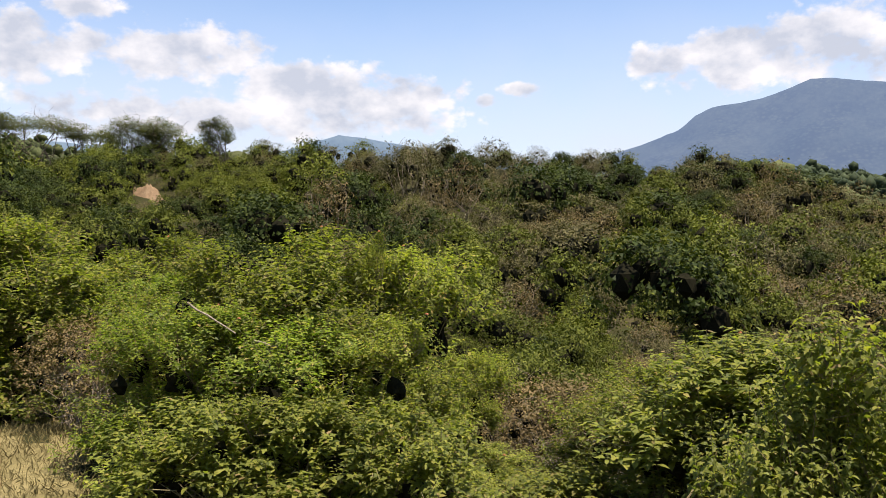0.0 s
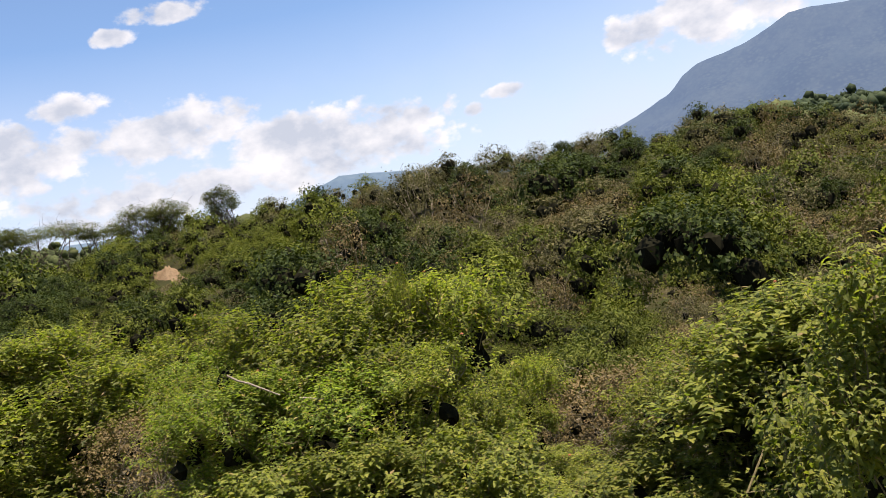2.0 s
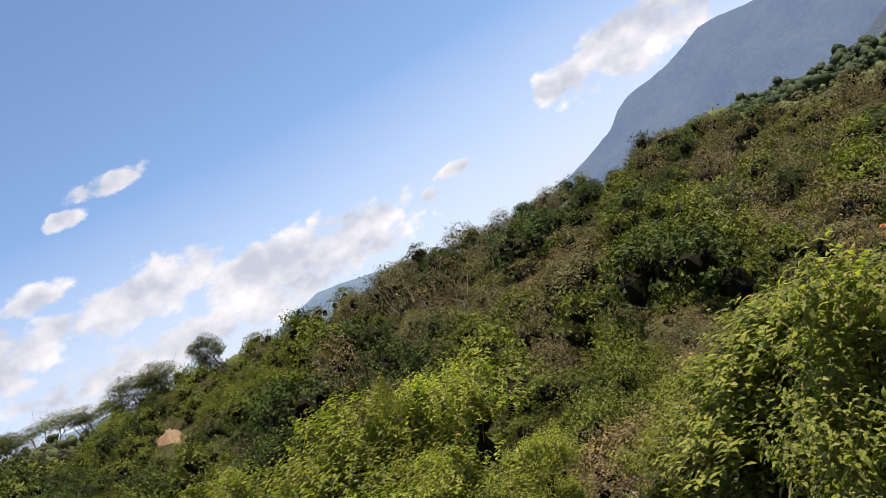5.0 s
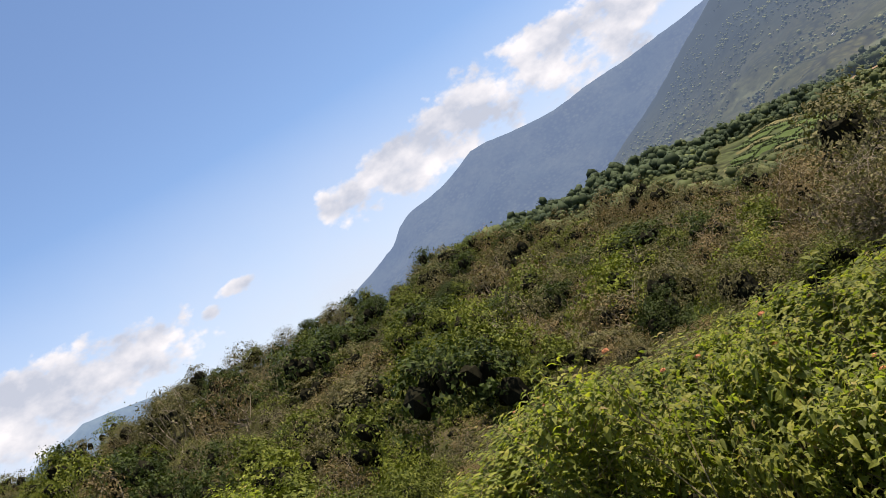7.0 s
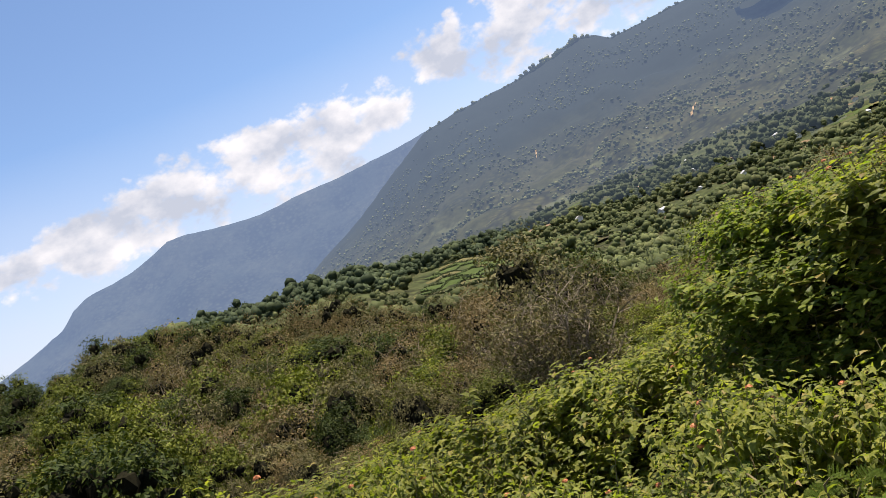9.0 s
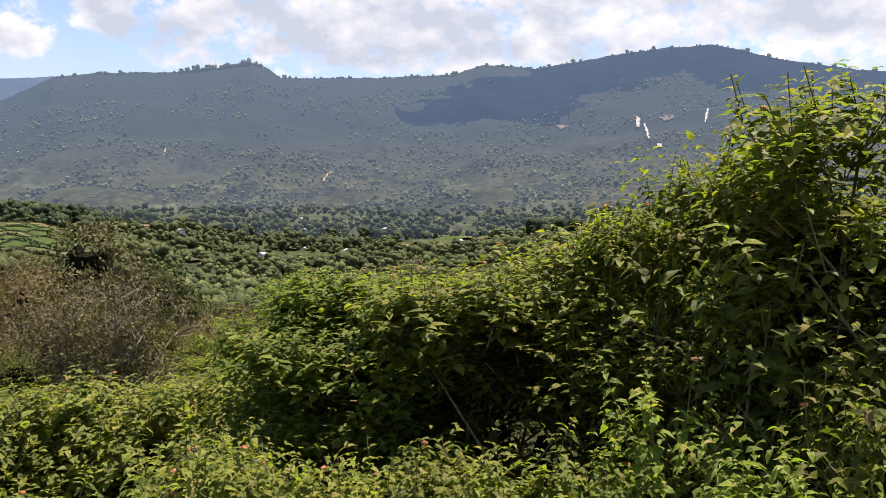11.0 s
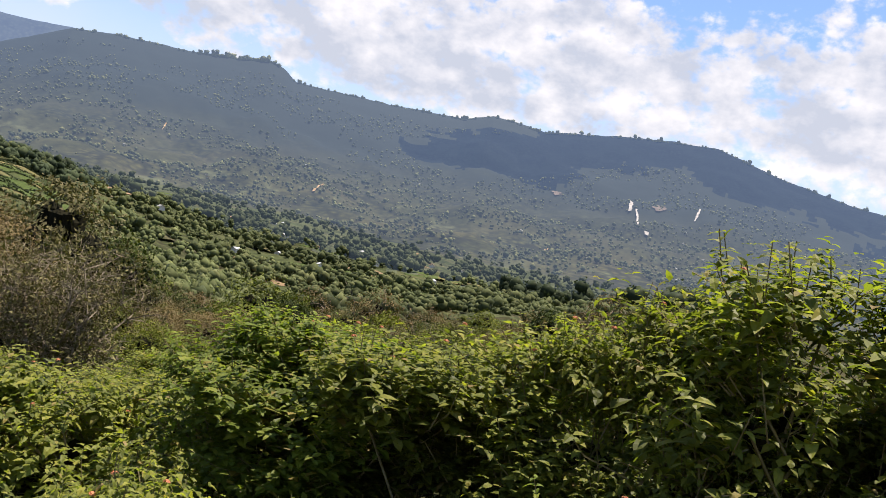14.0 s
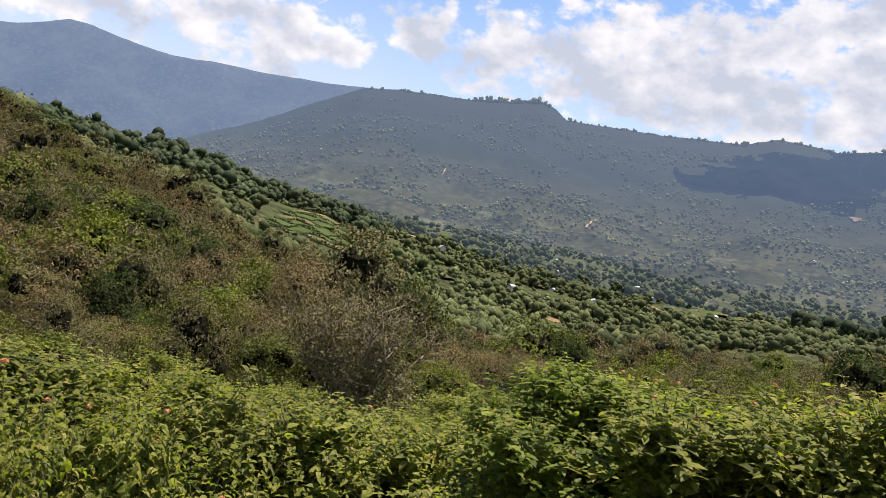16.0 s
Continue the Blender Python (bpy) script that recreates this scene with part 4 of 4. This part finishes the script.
def build_ground_cover():
    """Low creeping growth in tufts over the whole hillside, greener in the gully, drier on the shoulder."""
    rng = np.random.default_rng(71)
    n, per = 19000, 13
    az = rng.uniform(-38, 92, n)
    r = 9 * (150 / 9) ** rng.random(n) ** 0.8
    bank = ((np.abs(az + 19.2) < 1.3) & (r > 69) & (r < 84)) | ((np.abs(az + 23.6) < 1.5) & (r > 49) & (r < 62) & (rng.random(n) < 0.7))
    az, r = az[~bank], r[~bank]
    wet = np.array([fbm(x, y, 1 / 16, 3) for x, y in zip(r * np.sin(np.radians(az)), r * np.cos(np.radians(az)))])
    wet = wet + np.interp(az, [-38, -12, -4, 6, 12, 20, 30, 60, 92], [0.25, 0.15, -0.25, -0.2, 0.35, 0.3, -0.15, -0.2, 0.15])
    for mat, pick, label in ((M_BRIGHT, wet > 0.25, "bright green creepers carpeting the hillside"), (M_GREEN, (wet > -0.1) & (wet <= 0.25), "low green undergrowth between the shrubs"), (M_OLIVE, wet <= -0.1, "dry olive undergrowth between the shrubs")):
        a, b = np.repeat(az[pick], per), np.repeat(r[pick], per)
        m = len(a)
        spread = np.repeat(rng.uniform(0.25, 0.7, pick.sum()), per)
        p = np.stack([b * np.sin(np.radians(a)), b * np.cos(np.radians(a)), land(a, b)], -1)
        p += rng.normal(size=(m, 3)) * spread[:, None] * np.array([0.7, 0.7, 0.3]) + np.array([0, 0, 0.35])
        u = unit(np.array([0, 0, 1.0]) + rng.normal(size=(m, 3)) * 0.5)
        ll = np.maximum(0.06, 0.0021 * b) * rng.uniform(0.6, 1.4, m)
        tagged(new("undergrowth", mesh_of("undergrowth", *leaves(p, unit(np.cross(u, rng.normal(size=(m, 3)))), u, ll, ll * 0.75, 0.3, 0.3, chip=True), mat)), label, "undergrowth", kind="stuff")


build_ground_cover()


# ---- acacias on the skyline ----
def build_acacia(name, label, az, r, radius, height, seed, flat, pads, leaf_n):
    rng = np.random.default_rng(seed)
    c = dirs(pads, rng) * np.array([radius * 0.75, radius * 0.75, 0])
    c[:, 2] = height * (rng.uniform(0.78, 0.95, pads) if flat < 0.5 else rng.uniform(0.5, 0.82, pads))
    tr, _ = branch_mesh(name + "_trunk", seed, radius, height, M_BARK, pads, 3, 2, 0.11, c)
    n = leaf_n * 2
    w = rng.integers(0, pads, n)
    size = rng.uniform(0.25, 0.5, pads) * radius
    q = dirs(n, rng)
    p = c[w] + q * (size[w] * rng.uniform(0.3, 1.0, n))[:, None] * np.array([1.15, 1.15, flat])
    ll = 0.12 * rng.uniform(0.6, 1.4, n)
    cr = mesh_of(name + "_crown", *leaves(p, unit(q * np.array([1, 1, 0.3])), unit(q * 0.3 + np.array([0, 0, 1]) + rng.normal(size=(n, 3)) * 0.3), ll, ll * 0.7, 0.2, 0.2, chip=True), M_ACACIA)
    ob = thing("acacia_tree", label, "tree", "acacia trees", at(az, r))
    part("trunk", tr, ob)
    part("crown", cr, ob)


build_acacia("acacia", "flat-topped thorny acacia tree on the hill crest", -26.8, 96, 5.4, 7.8, 5, 0.3, 17, 14000)
build_acacia("acacia", "wide flat-topped acacia tree on the hill crest", -20.0, 97, 4.6, 6.4, 6, 0.5, 16, 17000)
build_acacia("acacia", "small round-crowned acacia tree on the hill crest", -15.0, 97, 2.6, 7.0, 7, 0.8, 11, 8000)
build_acacia("acacia", "flat-topped acacia tree with thin crown", -31.5, 95, 4.6, 7.0, 8, 0.22, 10, 4600)
build_acacia("acacia", "spreading acacia tree on the hill crest", -23.6, 99, 3.6, 5.6, 9, 0.35, 10, 6000)


# ---- trees of the valley and the far slopes ----
def scatter_trees(name, label, seed, n, place, mat, size, tris, leaf=0.46):
    rng = np.random.default_rng(seed)
    out = []
    for _ in range(n):
        got = place(rng)
        if got is None:
            continue
        p, s = got
        h = size * s * min(2.1, math.exp(0.38 * rng.normal()))
        masses = 1 if tris < 12 else 3
        mid = p + np.array([0, 0, 0.5 * h]) + dirs(masses, rng) * 0.26 * h * (masses > 1)
        sz = h * rng.uniform(0.26, 0.4, (masses, 1)) * np.array([[1.0, 1.0, 0.95]])
        out.append(lumps(1, mid, sz, rng, 0.2))
        if tris < 12:
            continue
        tris_here = tris
        q = dirs(tris_here, rng)
        c = mid[rng.integers(0, masses, tris_here)] + q * sz.mean() * rng.uniform(0.8, 1.35, (tris_here, 1))
        ll = np.full(tris_here, h * leaf * 0.45) * rng.uniform(0.6, 1.4, tris_here)
        out.append(leaves(c, unit(np.cross(q, rng.normal(size=q.shape)) + 0.2 * q), unit(q + np.array([0, 0, 0.3])), ll, ll * 0.8, 0.2, 0.2, chip=True))
    ob = new(name, mesh_of(name, *joined(out), mat, True))
    return tagged(ob, label, "trees", kind="stuff")


def on_land(az0, az1, r0, r1, clump=0.0):
    def f(rng):
        az, r = rng.uniform(az0, az1), math.exp(rng.uniform(math.log(r0), math.log(r1)))
        x, y = r * math.sin(radians(az)), r * math.cos(radians(az))
        if (37.6 < az < 44.8 and 436 < r < 576) or (69 < az < 87 and r < 215):
            return None
        if clump and fbm(x, y, 1 / 70, 3) < clump - 0.5:
            return None
        return np.array([x, y, float(land(az, r))]), 1.0
    return f


def on_slope(name, az, r):
    """Height of a mountain's face at an azimuth and a distance."""
    azs, rs, zs = SLOPES[name]
    j, i = np.clip((az - azs[0]) / (azs[1] - azs[0]), 0, len(azs) - 1.001), np.clip((r - rs[0]) / (rs[1] - rs[0]), 0, len(rs) - 1.001)
    j0, i0 = int(j), int(i)
    u, v = j - j0, i - i0
    return float((zs[i0, j0] * (1 - u) + zs[i0, j0 + 1] * u) * (1 - v) + (zs[i0 + 1, j0] * (1 - u) + zs[i0 + 1, j0 + 1] * u) * v)


def slope_at(az, el):
    """Where the front mountain is met at an azimuth and an elevation."""
    for r in np.arange(1000, 3060, 15):
        z = on_slope("backdrop_escarpment", az, r)
        if z >= EYE + r * math.tan(radians(el)):
            break
    return Vector((r * math.sin(radians(az)), r * math.cos(radians(az)), z))


def on_front(az0, az1, r0, r1, clump=0.0):
    def f(rng):
        az, r = rng.uniform(az0, az1), rng.uniform(r0, r1)
        x, y = r * math.sin(radians(az)), r * math.cos(radians(az))
        z = on_slope("backdrop_escarpment", az, r)
        if z < float(land(az, r)) or in_cloud_shadow(az, math.degrees(math.atan2(z - EYE, r))) or (clump and fbm(x, y, 1 / 150, 3) < clump - 0.5):
            return None
        return np.array([x, y, z - 1]), 1.0
    return f


def on_crest(az0, az1, name="backdrop_escarpment", r=3030):
    def f(rng):
        az = rng.uniform(az0, az1)
        return np.array([r * math.sin(radians(az)), r * math.cos(radians(az)), on_slope(name, az, r) - 2]), 1.0
    return f


scatter_trees("valley_trees", "scattered trees and hedges between the valley fields", 3, 7200, on_land(36, 112, 420, 800, 0.42), M_FAR, 4.4, 26, 0.36)
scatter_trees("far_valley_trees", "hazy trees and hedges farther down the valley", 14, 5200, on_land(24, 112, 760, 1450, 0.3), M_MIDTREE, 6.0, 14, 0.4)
scatter_trees("slope_scrub", "bushes on the slope above the valley", 13, 3600, on_land(44, 112, 168, 440, 0.3), M_FAR, 3.0, 50, 0.22)
scatter_trees("ridge_wood", "dark woodland along the mid ridge", 4, 2200, on_land(15, 46, 520, 800), M_FARDARK, 6.0, 46, 0.28)
scatter_trees("ridge_scrub", "trees on the slope below the woodland", 5, 2600, on_land(16, 60, 165, 540), M_FAR, 3.2, 54, 0.22)
scatter_trees("hill_wood", "distant trees behind the hill crest", 6, 1100, on_land(-45, -12, 180, 900), M_FAR, 6.5, 50, 0.25)
scatter_trees("shoulder_grove", "dark tree group on the near shoulder", 11, 16, on_land(84.8, 89.5, 216, 232), M_FARDARK, 7.5, 160, 0.16)
scatter_trees("hedge_trees", "row of dark trees at the foot of the valley", 12, 46, on_land(74, 84, 640, 700), M_FARDARK, 12.0, 40, 0.3)
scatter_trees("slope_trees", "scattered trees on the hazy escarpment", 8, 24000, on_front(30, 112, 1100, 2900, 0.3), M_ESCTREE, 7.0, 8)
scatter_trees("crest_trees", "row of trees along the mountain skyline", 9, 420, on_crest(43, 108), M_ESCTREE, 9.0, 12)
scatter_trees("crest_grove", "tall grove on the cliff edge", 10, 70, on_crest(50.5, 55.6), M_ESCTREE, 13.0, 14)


# ---- farmland ----
def patch_mesh(name, az0, az1, r0, r1, mat, lift=0.25, n=7, skew=0.0):
    azs, rs = np.linspace(az0, az1, n), np.linspace(r0, r1, n)
    A, Rr = np.meshgrid(azs, rs)
    A = A + skew * (Rr - r0) / (r1 - r0)
    V = np.stack([Rr * np.sin(np.radians(A)), Rr * np.cos(np.radians(A)), land(A, Rr) + lift], -1).reshape(-1, 3)
    i, j = np.meshgrid(np.arange(n - 1), np.arange(n - 1), indexing="ij")
    a = i * n + j
    return mesh_of(name, V, np.stack([a, a + 1, a + n + 1, a + n], -1).reshape(-1, 4), mat, True)


def build_fields():
    rng = random.Random(12)
    for k in range(9):
        r0 = 440 + 15 * k
        tagged(new("field", patch_mesh("field", 37.6 + 0.3 * k, 44.6 - 0.1 * k, r0, r0 + 12, M_CROP if k % 4 else M_CROP_DRY, 0.5, 9)), "green terraced field strip on the slope", "field", "terraced fields")
    rg = np.random.default_rng(6)
    hedge = []
    for k in range(10):
        for a in np.arange(37.7 + 0.3 * k, 44.6 - 0.1 * k, 0.16):
            q = dirs(14, rg)
            base = np.array(spot(a, 438.5 + 15 * k + rg.uniform(-1, 1), 0.8))
            ll = np.full(14, 0.9)
            hedge.append(leaves(base + q * rg.uniform(0.5, 1.1), unit(np.cross(q, rg.normal(size=(14, 3)))), q, ll, ll, 0.2, 0.2, chip=True))
    tagged(new("hedge", mesh_of("hedge", *joined(hedge), M_FARDARK)), "dark hedge rows between the terraced fields", "hedge", kind="stuff")
    for k in range(70):
        az, r = rng.uniform(40, 96), math.exp(rng.uniform(math.log(330), math.log(1150)))
        w, d = rng.uniform(14, 50) / r * 57.3, rng.uniform(12, 55)
        mat = rng.choice((M_CROP, M_CROP, M_CROP_DRY, M_SOIL, M_FIELDS))
        tagged(new("field", patch_mesh("field", az, az + w, r, r + d, mat, 0.3, 6, rng.uniform(-1, 1) * w)), {M_SOIL: "ploughed reddish field in the valley", M_CROP_DRY: "tan dry field in the valley"}.get(mat, "green field in the valley"), "field", "valley fields")
    for k in range(5):
        tagged(new("meadow", patch_mesh("meadow", 70 + 3.2 * k, 73 + 3.2 * k, 128 + 9 * k, 165 + 9 * k, M_CROP, 0.12, 8, 0.8)), "smooth green meadow on the near shoulder", "meadow", "meadows")


build_fields()


def build_house(m, label, roof_mat, s):
    h = thing("house", label, "house", "valley houses", m)
    s *= 0.82
    L, W, H, G = 4.5 * s, 3.2 * s, 2.6 * s, 1.5 * s
    bm = bmesh.new()
    bmesh.ops.create_cube(bm, size=1, matrix=Matrix.Translation((0, 0, H / 2 - 0.5)) @ Matrix.Diagonal((2 * L, 2 * W, H + 1, 1)))
    for x in (-L, L):
        v = [bm.verts.new((x, -W, H)), bm.verts.new((x, W, H)), bm.verts.new((x, 0, H + G))]
        bm.faces.new(v)
    me = bpy.data.meshes.new("wall")
    bm.to_mesh(me)
    me.materials.append(M_PLASTER)
    part("wall", me, h)
    e = 0.6 * s
    prof = [(-W - e, H - e * 0.45), (0, H + G), (W + e, H - e * 0.45), (W + e, H - e * 0.45 + 0.12), (0, H + G + 0.15), (-W - e, H - e * 0.45 + 0.12)]
    V = np.array([(x, y, z) for x in (-L - e, L + e) for y, z in prof])
    F = np.array([(k, (k + 1) % 6, (k + 1) % 6 + 6, k + 6) for k in range(6)])
    part("roof", mesh_of("roof", V, F, roof_mat), h)
    V = np.array([(-0.5 * s, -W - 0.05, -0.4), (0.5 * s, -W - 0.05, -0.4), (0.5 * s, -W - 0.05, 2.0 * s), (-0.5 * s, -W - 0.05, 2.0 * s), (-0.5 * s, -W, -0.4), (0.5 * s, -W, -0.4), (0.5 * s, -W, 2.0 * s), (-0.5 * s, -W, 2.0 * s)])
    part("door", mesh_of("door", V, np.array([(0, 1, 2, 3), (1, 5, 6, 2), (0, 3, 7, 4), (3, 2, 6, 7)]), M_BARK), h)


def build_houses():
    rng = random.Random(3)
    spots = [(35.8, 560, 1.15), (56.8, 372, 0.95), (47.5, 700, 1.0), (50.2, 640, 0.9), (52.0, 690, 1.0), (55.5, 560, 0.8), (58.3, 640, 0.9), (61, 820, 1.1), (64, 900, 1.1), (69, 700, 0.9)]
    spots += [(rng.uniform(48, 92), rng.uniform(600, 1080), rng.uniform(0.8, 1.2)) for _ in range(22)]
    for az, r, s in spots:
        p = spot(az, r)
        tin = rng.random() < 0.75
        build_house(Matrix.Translation(p) @ Matrix.Rotation(radians(rng.uniform(-40, 40) - az + 90), 4, "Z"), "small farmhouse with a " + ("bright tin roof" if tin else "rusted red roof") + " among trees", M_TIN if tin else M_RUST, s)
    for _ in range(26):
        az, el = rng.uniform(40, 96), rng.uniform(1.2, 5.2)
        p = slope_at(az, el)
        build_house(Matrix.Translation(p) @ Matrix.Rotation(radians(rng.uniform(-40, 40) - az + 90), 4, "Z"), "tiny house with a bright tin roof on the far slope", M_TIN, rng.uniform(0.9, 1.5))


build_houses()


# ---- bare rock and tracks on the far slope ----
def scar(name, label, az, el0, el1, width, seed, mat, lean=0.0):
    """A ragged strip of bare ground running down the mountain face."""
    rng = random.Random(seed)
    n = 9
    V = []
    for i in range(n):
        t = i / (n - 1)
        e = el0 + (el1 - el0) * t
        c = az + lean * t + rng.uniform(-0.2, 0.2) * width
        w = width * (0.25 + 0.75 * math.sin(math.pi * (0.15 + 0.8 * t))) * rng.uniform(0.5, 1.2)
        for s in (-1, 0, 1):
            p = slope_at(c + s * w, e)
            V.append(p * 0.996 + Vector((0, 0, 1.2)))
    F = [(i * 3 + k, i * 3 + k + 1, i * 3 + k + 4, i * 3 + k + 3) for i in range(n - 1) for k in (0, 1)]
    tagged(new(name, mesh_of(name, np.array([tuple(v) for v in V]), np.array(F), mat)), label, "rock", "bare rock on the slope")


scar("rock_scar", "pale bare rock scar running down the slope", 81.3, 6.1, 5.3, 0.17, 1, M_ROCK)
scar("rock_scar", "pale bare rock scar running down the slope", 81.7, 5.6, 4.6, 0.1, 2, M_ROCK, 0.3)
scar("rock_scar", "thin pale rock scar on the slope", 85.8, 6.4, 5.5, 0.09, 3, M_ROCK, -0.2)
scar("rock_scar", "low pale rock scar on the slope", 82.5, 4.2, 3.8, 0.12, 4, M_ROCK, 0.5)
scar("rock_scar", "reddish rock face in the forest", 76.2, 5.75, 5.5, 0.4, 5, M_ROCK_RED)
scar("rock_scar", "reddish rock face in the forest", 83.2, 6.1, 5.75, 0.5, 6, M_ROCK_RED)
scar("track", "bare earth track climbing the slope", 60.3, 2.9, 2.1, 0.07, 7, M_TRACK, -0.7)
scar("track", "bare earth track climbing the slope", 76.6, 1.9, 1.5, 0.06, 8, M_TRACK, -0.5)
scar("track", "bare earth track on the slope", 49.5, 4.6, 4.0, 0.05, 9, M_TRACK, -0.2)


# ---- bare soil bank and straw ----
def build_soil_bank(label, az0, az1, r0, r1, rise, width):
    """A slumped face of bare earth: steep, furrowed by rain, ragged along its upper and lower rim."""
    rng = random.Random(int(r0))
    n, k = 26, 9
    V = []
    for i in range(n):
        t = i / (n - 1)
        az, r = az0 + (az1 - az0) * t, r0 + (r1 - r0) * t
        w = width * (0.15 + math.sin(math.pi * min(1, 0.1 + 0.95 * t)) ** 0.8) * rng.uniform(0.85, 1.15)
        for j in range(k):
            q = j / (k - 1)
            furrow = 0.1 * math.sin(11 * t + 2.5 * q) * q + rng.uniform(-0.05, 0.05)
            V.append(spot(az, r + (q - 0.5) * w, -0.15 + rise * w / width * smooth(q) * (1 if q < 0.95 else 0.8) + furrow))
    F = [(i * k + j, i * k + j + 1, i * k + k + j + 1, i * k + k + j) for i in range(n - 1) for j in range(k - 1)]
    tagged(new("soil_bank", mesh_of("soil_bank", np.array([tuple(v) for v in V]), np.array(F), M_SOIL, True)), label, "soil bank", "bare soil")


build_soil_bank("bare pinkish soil bank eroded on the hillside", -20.6, -17.9, 80, 72, 1.0, 4.0)
build_soil_bank("trodden pale earth between the bushes", -25.0, -22.3, 58, 53, 0.4, 4.5)


def build_grass():
    rng = np.random.default_rng(2)
    n = 9000
    az, r = rng.uniform(-38, -22.5, n), rng.uniform(4.0, 9.0, n)
    p = np.stack([r * np.sin(np.radians(az)), r * np.cos(np.radians(az)), land(az, r)], -1)
    d = unit(rng.normal(size=(n, 3)) * np.array([0.6, 0.6, 0.2]) + np.array([0, 0, 0.8]))
    ll = rng.uniform(0.03, 0.08, n)
    tagged(new("grass", mesh_of("grass", *leaves(p, d, dirs(n, rng), ll, ll * 0.12, 0.1, 1.2, False), M_STRAW)), "short dry straw-coloured grass", "grass", kind="stuff")


build_grass()


# ---- feathery plants, sticks and dry bushes near the camera ----
def feather_mesh(seed):
    rng = np.random.default_rng(seed)
    lv, st = [], []
    for _ in range(60):
        a = rng.uniform(0, 2 * np.pi)
        root = np.array([math.cos(a), math.sin(a), 0]) * rng.uniform(0, 0.22) + np.array([0, 0, rng.uniform(0.15, 0.62)])
        d = unit(np.array([[math.cos(a), math.sin(a), rng.uniform(0.5, 1.4)]]))[0]
        ln = rng.uniform(0.08, 0.14)
        s = unit(np.cross([d], [[0, 0, 1.0]]))[0]
        t = np.linspace(0, 1, 9)[:, None]
        rib = root + d * ln * t - np.array([0, 0, 0.1]) * t * t
        st.append(tube(np.array([[root[0] * 0.3, root[1] * 0.3, 0], root]), 0.005, 0.003, 3))
        st.append(tube(rib[::2], 0.003, 0.001, 3))
        for k in range(2, 9):
            for sg in (-1, 1):
                pl = 0.036 * (1.15 - 0.6 * k / 9)
                pd = unit((s * sg + d * 0.55)[None])[0]
                m = 10
                q = rib[k] + pd * pl * np.linspace(0.1, 1, m)[:, None]
                x = unit(np.cross([pd], [np.cross(s, d)]))[0]
                for side in (-1, 1):
                    lv.append(leaves(q, np.tile(unit((x * side + pd * 0.35)[None])[0], (m, 1)), np.tile(np.cross(s, d), (m, 1)) + rng.normal(size=(m, 3)) * 0.2, np.full(m, 0.007), np.full(m, 0.004), 0.2, 0.1, False))
    return mesh_of("feather_foliage", *joined(lv), M_FEATHER), mesh_of("feather_stem", *joined(st), M_STEM)


def build_feather_plants():
    fol, stem = feather_mesh(1)
    for i, (az, r, s) in enumerate(((64, 2.45, 0.95), (69, 2.35, 1.0), (74, 2.45, 1.0), (60, 2.6, 0.95), (78.5, 2.55, 0.9))):
        f = thing("feathery_plant", "light green feathery-leaved plant under the lantana", "plant", "feathery plants", at(az, r, s * 1.2, s * 1.4, 50 * i))
        part("stem", stem, f)
        part("foliage", fol, f)


build_feather_plants()


def build_sticks():
    rng = np.random.default_rng(9)
    for i, (az0, r0, z0, az1, r1, z1) in enumerate(((-17.3, 5.75, 1.1, -14.2, 5.6, 0.9), (-13.0, 5.8, 0.82, -11.0, 5.75, 0.76), (2.0, 6.0, -0.35, 5.0, 5.7, -0.2), (10, 7.2, -0.3, 12.5, 7.0, -0.1))):
        a = np.array([r0 * math.sin(radians(az0)), r0 * math.cos(radians(az0)), z0])
        b = np.array([r1 * math.sin(radians(az1)), r1 * math.cos(radians(az1)), z1])
        tagged(new("dead_branch", mesh_of("dead_branch", *tube(bend(a, b, rng, 0.012, 6), 0.009, 0.005, 6), M_TWIG)), "bleached dead branch caught in the bush", "branch", "dead branches")


build_sticks()


def build_dry_bushes():
    for az, r, s, h, k in ((6.3, 8.2, 0.6, 0.64, 7), (9.8, 8.0, 0.62, 0.62, 7), (12.6, 9.2, 0.6, 0.58, 6), (-23.6, 7.6, 0.42, 0.42, 7), (9.5, 7.0, 0.42, 0.36, 6), (4.5, 9.0, 0.62, 0.55, 7), (7, 11, 0.75, 0.6, 7), (11.5, 10.5, 0.7, 0.5, 7), (1.0, 8.0, 0.4, 0.3, 7), (-22.5, 9.0, 0.5, 0.5, 7)):
        d = thing("dry_bush", "brown half-dry twiggy bush among the lantana", "bush", "dry bushes", at(az, r, s, h, 40 * az))
        part("trunk", KINDS_NEAR[k][0], d)
        part("crown", KINDS_NEAR[k][1], d)


build_dry_bushes()
